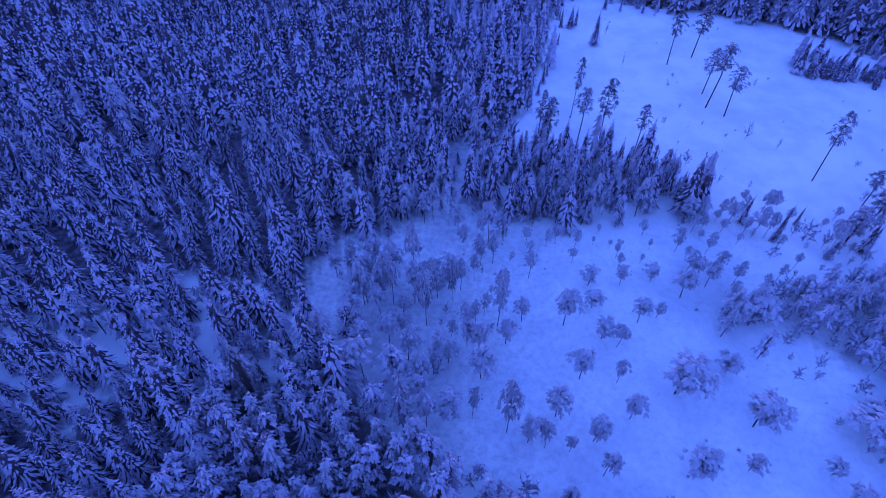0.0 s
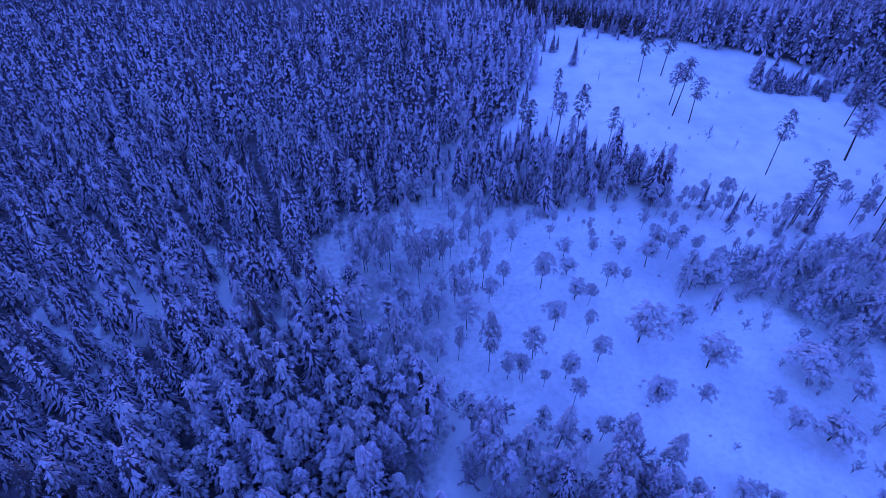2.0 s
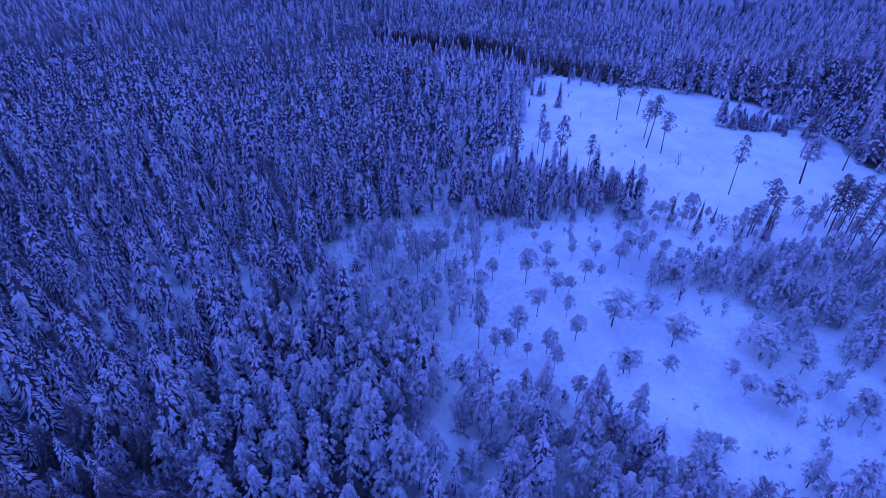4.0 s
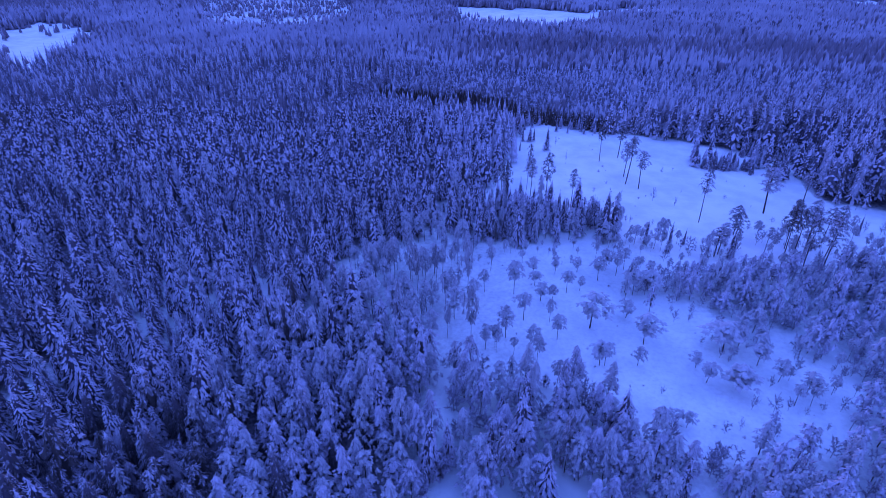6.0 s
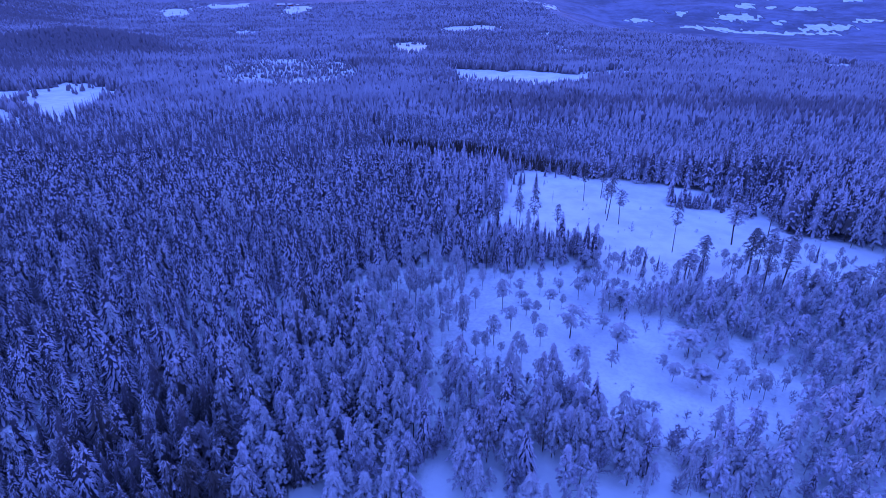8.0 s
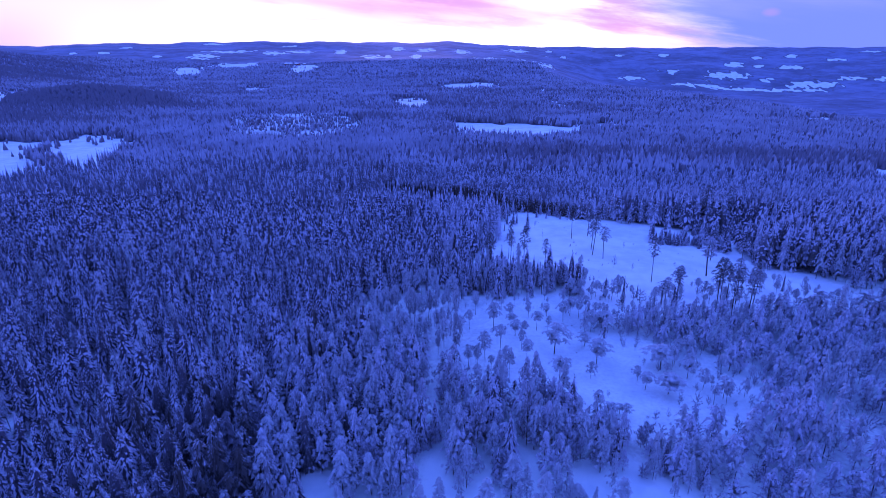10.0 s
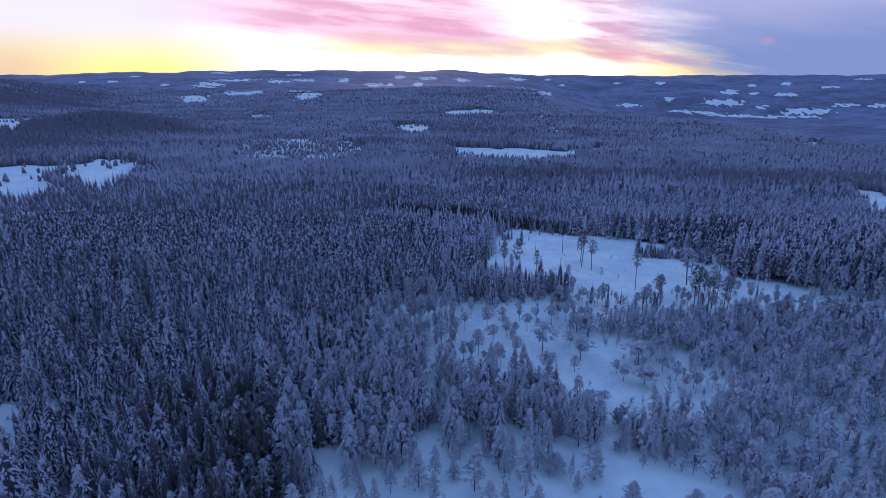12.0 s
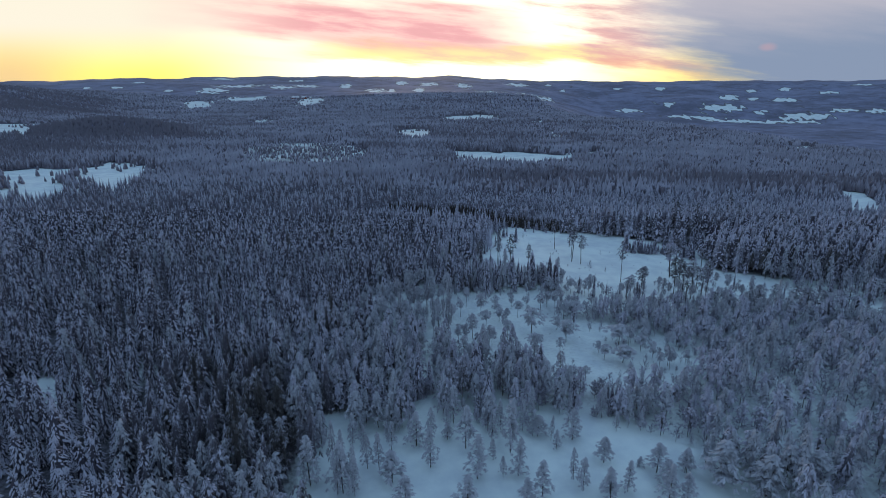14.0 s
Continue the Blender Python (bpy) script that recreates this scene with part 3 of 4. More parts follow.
def mesh_of(name, v, f, m, tone=None):
    mesh = bpy.data.meshes.new(name)
    used = sorted(set(m.tolist()))
    for q in used:
        mesh.materials.append(KINDS[q])
    mesh.vertices.add(len(v)), mesh.loops.add(f.size), mesh.polygons.add(len(f))
    mesh.vertices.foreach_set("co", v.astype(np.float32).ravel())
    mesh.loops.foreach_set("vertex_index", f.astype(np.int32).ravel())
    mesh.polygons.foreach_set("loop_start", np.arange(0, f.size, 3, dtype=np.int32))
    mesh.polygons.foreach_set("material_index", np.searchsorted(used, m).astype(np.int32))
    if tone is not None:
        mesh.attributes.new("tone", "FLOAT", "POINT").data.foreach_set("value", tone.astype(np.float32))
    mesh.update(calc_edges=True)
    return mesh


def tree_thing(name, shape, label, category, group):
    """An Empty at the foot of the tree, with its trunk, crown and snow as parts."""
    v, f, m = shape
    root = tagged(new(name), label, category, group)
    for part, picks, words in (("trunk", (B_,), ""), ("crown", (N_, D_, C_, L_, H_), ""), ("rimed_crown", (R_,), "fine twigs white with rime"), ("snow", (S_, F_), "snow lying on the boughs")):
        keep = np.isin(m, picks)
        if keep.any():
            ids, ff = np.unique(f[keep], return_inverse=True)
            ob = new(part, mesh_of(part, v[ids], ff.reshape(-1, 3), m[keep]))
            ob.parent = root
            if words:
                tagged(ob, words, kind="stuff")
    return root


RNG = np.random.default_rng(11)


def stand(name, shapes, x, y, w, h, label, category):
    """Many trees as one mesh: each a shape of the list, turned, sized and leaning a little."""
    if not len(x):
        return None
    vs, fs, ms, ts, base = [], [], [], [], 0
    which, turn, zz = RNG.integers(0, len(shapes), len(x)), RNG.uniform(0, math.tau, len(x)), land(x, y)
    lean = RNG.normal(0, 0.025, (len(x), 2))
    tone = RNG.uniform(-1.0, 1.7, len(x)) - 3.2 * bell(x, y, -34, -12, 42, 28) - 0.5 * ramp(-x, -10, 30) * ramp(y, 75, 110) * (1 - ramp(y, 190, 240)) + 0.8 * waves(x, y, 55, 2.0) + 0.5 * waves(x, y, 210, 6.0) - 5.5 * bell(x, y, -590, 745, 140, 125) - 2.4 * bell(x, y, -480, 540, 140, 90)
    s, r, ahead = bearings(x, y)
    # far woods lighten with distance: haze put into their tone
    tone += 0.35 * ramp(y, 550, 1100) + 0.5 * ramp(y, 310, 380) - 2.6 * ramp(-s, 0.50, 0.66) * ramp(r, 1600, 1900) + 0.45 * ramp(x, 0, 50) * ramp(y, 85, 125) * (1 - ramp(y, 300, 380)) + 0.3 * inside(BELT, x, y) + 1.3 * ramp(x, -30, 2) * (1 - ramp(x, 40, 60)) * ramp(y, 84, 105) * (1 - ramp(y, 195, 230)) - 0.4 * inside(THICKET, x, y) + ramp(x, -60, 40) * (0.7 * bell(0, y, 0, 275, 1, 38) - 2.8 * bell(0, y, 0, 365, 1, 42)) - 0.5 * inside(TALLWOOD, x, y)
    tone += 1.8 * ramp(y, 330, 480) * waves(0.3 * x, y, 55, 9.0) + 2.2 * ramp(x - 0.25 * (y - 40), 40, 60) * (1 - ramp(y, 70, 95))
    for k, (v, f, m) in enumerate(shapes):
        idx = np.nonzero(which == k)[0]
        if not len(idx):
            continue
        c, s = np.cos(turn[idx])[:, None], np.sin(turn[idx])[:, None]
        X = (v[None, :, 0] * c - v[None, :, 1] * s) * w[idx][:, None]
        Y = (v[None, :, 0] * s + v[None, :, 1] * c) * w[idx][:, None]
        Z = v[None, :, 2] * h[idx][:, None]
        X, Y = X + Z * lean[idx][:, :1] + x[idx][:, None], Y + Z * lean[idx][:, 1:] + y[idx][:, None]
        vs.append(np.stack([X, Y, Z + zz[idx][:, None]], -1).reshape(-1, 3))
        fs.append((f[None] + (np.arange(len(idx)) * len(v))[:, None, None] + base).reshape(-1, 3))
        ms.append(np.tile(m, len(idx)))
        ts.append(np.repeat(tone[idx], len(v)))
        base += len(v) * len(idx)
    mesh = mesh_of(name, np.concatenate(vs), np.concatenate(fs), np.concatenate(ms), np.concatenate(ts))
    return tagged(new(name, mesh), label, category, kind="stuff")


# ---------------------------------------------------------------- single trees in the open
BOG_A = [
    (51.1, 17.2, 4.6, 2.2), (39.6, 17.8, 5.6, 2.3), (36.0, 18.0, 6.5, 2.8), (47.1, 18.2, 3.8, 3.2), (50.0, 18.8, 3.3, 2.0), (26.8, 26.4, 8.5, 2.6),
    (31.1, 26.9, 7.5, 2.9), (65.1, 28.7, 6.7, 5.9), (59.6, 30.5, 5.9, 3.5), (23.2, 32.9, 9.4, 2.5), (-6.1, 34.2, 12.0, 3.6), (37.3, 34.3, 7.2, 4.2),
    (38.5, 34.3, 6.8, 3.3), (46.0, 35.0, 5.8, 2.7), (58.7, 35.0, 4.9, 2.4), (72.7, 36.3, 6.7, 3.8), (18.3, 36.4, 5.6, 1.5), (14.5, 36.9, 8.7, 1.9),
    (11.8, 37.6, 7.8, 3.0), (14.1, 37.8, 7.6, 1.9), (22.4, 38.4, 7.5, 3.2), (8.5, 39.1, 17.7, 3.0), (-4.5, 39.4, 11.8, 2.9), (66.7, 40.7, 8.2, 6.9),
]
BOG_B = [
    (-1.0, 40.7, 9.0, 3.9), (2.9, 41.2, 10.3, 1.9), (-13.1, 41.7, 4.9, 1.1), (16.7, 42.3, 9.9, 3.7), (49.1, 42.4, 9.0, 5.4), (28.9, 42.5, 7.9, 3.1),
    (-7.6, 46.3, 8.2, 2.8), (37.5, 47.6, 11.1, 6.9), (-10.7, 47.6, 10.7, 4.5), (-15.8, 47.6, 13.4, 4.4), (4.3, 48.7, 10.3, 4.2), (-3.9, 48.9, 8.3, 2.0),
    (27.8, 49.1, 7.4, 2.1), (21.4, 49.4, 8.5, 3.7), (-1.4, 51.5, 6.7, 2.6), (-2.8, 51.7, 10.3, 3.2), (-26.3, 51.8, 9.6, 3.0), (-23.6, 52.3, 13.1, 3.2),
    (47.2, 52.3, 5.8, 3.5), (8.8, 55.9, 7.9, 3.1), (29.0, 56.4, 6.7, 2.2), (26.5, 58.0, 6.2, 3.7), (-19.3, 58.7, 10.4, 3.4), (3.2, 59.0, 8.9, 1.7),
]
BOG_C = [
    (-5.8, 59.2, 15.9, 2.9), (7.4, 59.7, 16.8, 3.0), (19.7, 60.6, 10.9, 4.1), (11.9, 60.9, 7.6, 2.7), (4.9, 61.8, 7.3, 1.7), (51.1, 62.0, 8.0, 4.8),
    (33.7, 62.0, 7.4, 3.3), (37.4, 63.2, 5.1, 1.8), (-18.0, 63.5, 13.6, 3.1), (-12.4, 63.8, 15.1, 3.0), (55.5, 64.1, 7.3, 5.4), (-1.0, 64.4, 12.9, 1.8),
    (-14.7, 64.8, 11.9, 2.5), (25.6, 65.0, 4.6, 3.4), (-4.1, 65.8, 8.5, 2.8), (-17.1, 68.1, 10.9, 2.6), (43.1, 68.3, 8.2, 3.8), (-14.1, 68.3, 10.9, 2.6),
    (25.5, 70.4, 6.0, 3.2), (31.7, 70.7, 5.9, 2.4), (13.8, 71.6, 8.6, 2.6), (-9.2, 71.7, 15.7, 2.5), (38.0, 72.0, 5.2, 2.7), (4.2, 74.5, 8.6, 2.4),
]
TALL_A = [
    (79.7, 82.9, 10.4, 5.7), (86.6, 88.0, 13.4, 5.6), (46.3, 98.7, 10.6, 4.1), 
    (19.7, 109.8, 18.5, 4.1), (41.8, 112.2, 15.5, 4.0), (106.7, 112.6, 17.6, 9.6), (17.9, 113.5, 17.7, 3.9), (28.0, 114.7, 18.5, 4.9), (33.8, 116.0, 19.7, 5.3),
    (124.0, 121.5, 12.6, 6.3), (28.1, 127.7, 18.6, 3.2), (69.4, 130.6, 15.5, 5.7), (65.5, 134.5, 19.8, 6.5), (66.2, 141.1, 14.8, 5.2), (59.8, 156.5, 17.5, 5.0),
    (68.4, 161.6, 16.7, 6.1),
]
TALL_C = [
    (-192.0, 278.0, 19.0, 7.0), (-86.0, 277.0, 19.5, 6.5), (-138.0, 301.0, 18.0, 5.5), (-185.0, 196.0, 17.5, 6.5), (-154.0, 228.0, 17.0, 6.0), (131.0, 181.0, 24.0, 8.0), (146.0, 190.0, 21.0, 7.5),
    (160.0, 196.0, 20.0, 7.5), (178.0, 220.0, 21.0, 7.0), (169.0, 188.0, 21.5, 7.5),
]
TALL_B = [
    (97.2, 79.0, 21.2, 5.5), (101.6, 82.3, 17.8, 5.1), (100.5, 74.5, 18.6, 5.4), (106.7, 85.8, 18.6, 5.7), (105.9, 74.8, 19.6, 6.0), (111.1, 82.9, 18.8, 5.1), (102.6, 88.7, 17.6, 4.7),
    (111.0, 92.5, 12.8, 5.3), (115.5, 92.8, 12.8, 4.3), (115.5, 131.4, 14.6, 6.6), (137.4, 146.7, 10.6, 5.8), (128.0, 73.8, 11.8, 6.7), (136.7, 80.1, 9.8, 4.2), (143.5, 69.1, 12.6, 7.8),
    (141.8, 74.6, 11.2, 6.3), (151.5, 72.9, 10.4, 5.9), (158.1, 73.3, 10.4, 7.0), (164.1, 77.0, 10.8, 6.6), (82.7, 105.0, 20.2, 5.0), (81.2, 84.3, 11.2, 5.0), (90.6, 96.8, 11.0, 4.7),
    (95.0, 85.1, 9.6, 3.5), (115.2, 74.2, 8.4, 3.5), (111.7, 75.1, 7.8, 2.5), (124.7, 75.9, 8.0, 3.6),
]
SMALL_A = [
    (16.5, -39.8, 9.8, 4.2), (3.2, -39.7, 8.5, 3.8), (28.9, -38.2, 8.4, 3.1), (-8.1, -37.0, 11.4, 2.3), (-10.8, -36.3, 14.2, 3.8), (46.9, -35.5, 9.1, 3.4),
    (59.4, -34.7, 10.3, 3.3), (32.6, -34.6, 10.1, 3.4), (63.2, -34.5, 8.2, 3.0), (-18.6, -34.5, 13.9, 4.2), (41.7, -32.3, 9.3, 2.7), (-0.7, -32.1, 8.9, 4.5),
    (51.4, -31.8, 8.6, 2.5), (81.4, -30.9, 10.8, 5.9), (-14.6, -30.1, 14.8, 2.1), (18.5, -29.7, 12.3, 4.0), (40.1, -28.8, 8.9, 1.9), (24.3, -28.8, 6.0, 1.6),
    (27.8, -28.2, 10.9, 3.2), (-4.3, -28.1, 11.0, 2.4),
]
SMALL_B = [
    (73.2, -27.9, 12.4, 6.4), (7.5, -26.4, 11.9, 3.0), (59.8, -24.9, 8.4, 3.8), (66.4, -24.3, 6.8, 3.0), (56.5, -22.9, 3.0, 1.5), (22.2, -22.9, 6.2, 1.7),
    (48.3, -22.4, 7.6, 3.5), (-9.3, -20.4, 7.2, 1.4), (26.4, -20.1, 15.9, 3.9), (15.6, -19.0, 12.6, 4.2), (3.4, -18.6, 10.4, 3.7), (37.7, -18.3, 6.0, 1.8),
    (10.9, -15.8, 5.2, 2.4), (42.2, -14.0, 9.6, 3.6), (33.6, -13.3, 6.5, 3.6), (-13.0, -12.9, 11.8, 4.5), (-3.7, -11.9, 11.6, 3.6), (21.1, -11.7, 12.3, 4.1),
    (-7.3, -11.6, 11.3, 3.6),
]
SMALL_C = [(73.3, -28.1, 12.2, 5.3), (81.1, -31.8, 12.0, 4.9), (87.3, -27.1, 11.2, 4.8), (82.1, -21.6, 11.0, 4.7), (94.5, -25.5, 9.0, 5.4), (66.8, -24.3, 7.0, 2.6), (60.7, -29.4, 7.6, 3.3), (47.3, -32.9, 7.4, 2.4)]
SHRUB_A = [
    (48.8, 26.0, 2.9, 1.8), (72.7, 84.9, 6.8, 6.3), (94.8, 90.4, 7.3, 3.5), (59.7, 102.2, 4.2, 1.7), (58.4, 103.3, 3.3, 1.7), (106.1, 105.2, 2.8, 2.3),
    (95.0, 110.5, 2.6, 2.3), (64.4, 115.0, 0.8, 0.9), (78.2, 116.4, 4.5, 1.5), (71.8, 120.6, 6.7, 3.0), (97.7, 123.4, 2.3, 2.0), (70.3, 123.9, 1.1, 1.0),
    (62.3, 126.3, 1.6, 1.1), (52.2, 126.5, 2.4, 2.2), (84.2, 128.5, 1.0, 0.8), (58.2, 134.1, 1.6, 1.8), (57.3, 144.7, 1.5, 1.8), (81.9, 145.6, 3.6, 1.7),
    (45.6, 152.6, 7.1, 0.8), (44.1, 174.0, 4.8, 1.8),
]
SPIRE_A = [
    (83.5, 82.0, 9.2, 2.9), (66.6, 84.6, 11.3, 2.3), (72.9, 89.7, 6.0, 1.3), (49.4, 97.5, 8.3, 1.9), (39.5, 167.7, 11.3, 3.9), (33.2, 178.7, 7.7, 3.7),
]


def plant(roots, rows, rng):
    """The given trees and copies of them at rows of x, y, height, width."""
    first = []
    for n, (x, y, h, w) in enumerate(rows):
        ob = roots[n % len(roots)]
        z = float(land(x, y)) - 0.05
        m = pose(x, y, z, rng.uniform(-2, 2), rng.uniform(-2, 2), rng.uniform(0, 360)) @ Matrix.Diagonal((w, w, h, 1))
        if n < len(roots):
            first.append((ob, m))
        else:
            copy_thing(ob, m)
    for ob, m in first:
        ob.matrix_basis = m


pick = random.Random(5)


def sprinkle(poly, count, low, high, wide):
    """Loose rows of x, y, height, width inside a patch."""
    rows, (x0, x1), (y0, y1) = [], (min(p[0] for p in poly), max(p[0] for p in poly)), (min(p[1] for p in poly), max(p[1] for p in poly))
    while len(rows) < count:
        x, y = pick.uniform(x0, x1), pick.uniform(y0, y1)
        if inside(poly, np.array([x]), np.array([y]))[0] and all((x - q[0]) ** 2 + (y - q[1]) ** 2 > 4 for q in rows):
            h = pick.uniform(low, high)
            rows.append((x, y, h, h * wide * pick.uniform(0.8, 1.2)))
    return rows


FRINGE_ROWS = sprinkle([(44, 84), (50, 97), (66, 96), (66, 74), (54, 64), (46, 72)], 30, 3.5, 8.5, 0.42) + sprinkle(HEATH, 56, 3.0, 8.5, 0.42) + sprinkle([(-29, 77), (-6, 93), (10, 85), (5, 66), (-15, 60), (-25, 66)], 26, 8, 13, 0.36) \
    + sprinkle([(12, 84), (40, 86), (40, 74), (12, 76)], 14, 2.0, 6.0, 0.4) \
    + sprinkle([(62, 50), (78, 53), (94, 42), (97, 20), (82, 13), (72, 26)], 24, 4.0, 8.5, 0.5) + sprinkle([(-27, 60), (-10, 70), (8, 66), (6, 48), (-8, 40), (-20, 50)], 16, 6.0, 11.0, 0.44)
bog_pines = [tree_thing("pine_tree", pine_shape(20 + k, 58, 9, 0.44 + 0.06 * (k % 3), 0.30, F_, H_, 0.58, 1.1, 0.84, False, 0.0, 4, 0.018, 1.5), "small snow-laden pine with a bare dark stem on the open bog", "pine tree",
                        "pines on the snowy bog") for k in range(7)]
plant(bog_pines, [(x, y, h, 1.35 * w) for x, y, h, w in BOG_A + BOG_B + BOG_C] + FRINGE_ROWS, pick)
tall_pines = [tree_thing("tall_pine", pine_shape(40 + k, 60, 11, 0.48 + 0.06 * (k % 3), 0.30, D_, N_, 0.30, 1.1, 0.82, False, 0.0, 3, 0.03), "tall dark pine with long bare trunk on the clear-cut", "pine tree",
                         "seed pines on the clear-cut") for k in range(5)]
plant(tall_pines, [(x, y, h, 1.05 * w) for x, y, h, w in TALL_A + TALL_B], pick)
forest_pines = [tree_thing("tall_pine", pine_shape(50 + k, 56, 10, 0.36 + 0.08 * k, 0.30, D_, N_, 0.32, 1.1, 0.84, False, 0.0, 4, 0.03), "tall dark pine rising above the snowy forest", "pine tree",
                           "tall pines above the forest") for k in range(2)]
plant(forest_pines, TALL_C, pick)
glade_pines = [tree_thing("young_pine", pine_shape(60 + k, 80, 10, 0.14 + 0.06 * (k % 3), 0.15, F_, H_, 0.44, 1.2, 0.68, True, 0.0, 2, 0.02, 1.25), "slender frosted young pine standing in the snowy glade", "pine tree",
                          "young pines in the glade") for k in range(6)]
plant(glade_pines, [(x, y, h, 1.7 * w) for x, y, h, w in SMALL_A + SMALL_B + SMALL_C] + sprinkle([(-21, -42), (-22, -8), (6, -12), (33, -6), (52, -3), (66, -14), (30, -16), (0, -20), (-10, -42)], 30, 6.0, 12.0, 0.36), pick)
shrubs = [tree_thing("frosted_shrub", birch_shape(80 + k, 12, 14), "low frosted shrub poking out of the snow", "shrub", "shrubs on the open snow") for k in range(4)]
plant(shrubs, SHRUB_A + sprinkle(HEATH, 56, 2.0, 6.0, 0.6) + sprinkle(CLEARCUT, 44, 0.4, 1.6, 1.1) + sprinkle(BOG, 46, 0.3, 1.0, 1.2) + sprinkle([(-29, 77), (-6, 95), (11, 85), (10, 60), (-6, 40), (-19, 49)], 24, 2.0, 5.0, 0.6) \
    + sprinkle([(58, 60), (92, 40), (84, 18), (60, 12), (66, 34), (52, 52)], 36, 2.5, 6.0, 0.6), pick)
spires = [tree_thing("spruce_tree", spruce_shape(90 + k, 14, 18, 0, S_, 0.08), "lone narrow spruce at the edge of the clear-cut", "spruce tree", "lone spruces by the clear-cut") for k in range(3)]
plant(spires, SPIRE_A + sprinkle(HEATH, 7, 4.0, 9.0, 0.26) + sprinkle([(10, 116), (26, 187), (35, 203), (44, 199), (34, 168), (22, 116)], 16, 3.5, 9.0, 0.3)
      + sprinkle([(35, 203), (84, 195), (104, 193), (102, 185), (84, 188), (40, 193)], 14, 3.5, 9.0, 0.3) + sprinkle([(118, 150), (138, 152), (140, 178), (124, 180)], 20, 5.0, 11.0, 0.32), pick)


# ---------------------------------------------------------------- the forest
def grid(x0, x1, y0, y1, gap, jitter=0.42):
    gx, gy = np.meshgrid(np.arange(x0, x1, gap), np.arange(y0, y1, gap))
    gx, gy = gx.ravel() + RNG.uniform(-jitter, jitter, gx.size) * gap, gy.ravel() + RNG.uniform(-jitter, jitter, gy.size) * gap
    s, r, ahead = bearings(gx, gy)
    keep = (np.abs(s) < np.where(ahead < 170, 1.06, 0.93)) & (ahead > 60) & ~(thinned(gx, gy) & (RNG.random(gx.size) < 0.55))
    ex, ey = gx + RNG.normal(0, 2.6, gx.size), gy + RNG.normal(0, 2.6, gx.size)
    keep &= ~(open_land(ex, ey) & ((gy < 250) | (RNG.random(gx.size) < 0.992 - 0.12 * (waves(gx, gy, 40, 7.0) > 0.5))))
    return gx[keep], gy[keep]


def sort_trees(x, y):
    """Kind (0 spruce, 1 pine, 2 birch) and height by the part of the forest."""
    p = RNG.random(len(x))
    right = ramp(x - 0.25 * (y - 40), 30, 75) * (y < 120)
    strip = ((y < 45) & (x > -60)).astype(float) * (1 - right)
    thicket = inside(THICKET, x, y)
    belt = inside(BELT, x, y)
    edge = ((y < 48) & (x > -42)).astype(float) * (1 - right)
    pine = 0.08 + 0.62 * right + 0.08 * strip + 0.58 * edge
    birch = 0.03 + 0.20 * right + 0.07 * strip + 0.08 * edge
    pine, birch = np.where(thicket, 0.70, pine), np.where(thicket, 0.30, birch)
    pine, birch = np.where(belt, 0.28, pine), np.where(belt, 0.12, birch)
    tall = inside(TALLWOOD, x, y)
    pine = np.where(tall, 0.3, pine)
    kind = np.where(p < pine, 1, np.where(p < pine + birch, 2, 0))
    stray = open_land(x, y) & (y < 110) & (x > 0)
    kind = np.where(stray & (kind == 0), np.where(p > 0.6, 2, 1), kind)
    h = 12.0 + 1.6 * waves(x, y, 45, 4.0) + RNG.normal(0, 3.0, len(x))
    h = np.where(tall, h * 1.4, h)
    h = np.where(stray, h * 0.6, h)
    h = np.where(right > 0.5, h * 0.86, h)
    h = np.where(thicket, h * 0.74, h)
    h = np.where(belt, h * 0.78, h)
    h = np.where(kind == 2, h * 0.62, h)
    return kind, np.clip(h, 4.0, 19.0)


def widths(kind, h):
    k = np.where(kind == 0, 0.33, np.where(kind == 1, 0.40, 0.72))
    return h * k * RNG.uniform(0.85, 1.2, len(h))


def spread_crowns(x, y, kind, w):
    """Pines by the clearings stand freer and grow wider crowns."""
    free = ((x > -40) & (y < 46)) | inside(THICKET, x, y) | ((x - 0.25 * (y - 40) > 50) & (y < 120))
    return np.where((kind == 1) & free, np.minimum(w * 1.4, 5.6), w)


# nearest woods: the part under the flight becomes single trees, the rest is one stand a kind
x, y = grid(-260, 260, -62, 118, 3.35)
share = np.where((x - 0.25 * (y - 40) > 50) & (y < 100), 0.44, np.where((y < 60) & (x > -60), 0.0, 0.34))
share = np.where((x > -14) & (x < 90) & (y < 42), 0.22, share)
share = np.where(inside(SPARSE, x, y), 0.14, share)
loose = RNG.random(len(x)) < share
x, y = x[~loose], y[~loose]
kind, h = sort_trees(x, y)
w = spread_crowns(x, y, kind, widths(kind, h))
near = (y < 26) & (y > -55) & (x > -66) & (x < 84)
singles = {0: 140, 1: 150, 2: 40}
named = np.zeros(len(x), bool)
for k, limit in singles.items():
    idx = np.nonzero(near & (kind == k))[0]
    named[idx[np.argsort(np.hypot(x[idx] - 10, (y[idx] - 5)))][:limit]] = True
near_spruces = [tree_thing("spruce_tree", spruce_shape(100 + k, 17, 22, 1, S_, 0.10, 0.2, 0.6, H_, 4.6), "tall spruce weighed down with snow in the dense wood", "spruce tree", "snowy spruces in the wood") for k in range(6)]
near_pines = [tree_thing("pine_tree", pine_shape(120 + k, 92, 10, 0.15 + 0.06 * (k % 3), 0.12, F_ if k % 2 else S_, H_, 0.55, 1.3, 0.62, k % 3 != 1, 0.0, 5, 0.02, 1.5), "snow-laden pine with a rounded crown in the dense wood", "pine tree", "snowy pines in the wood") for k in range(6)]
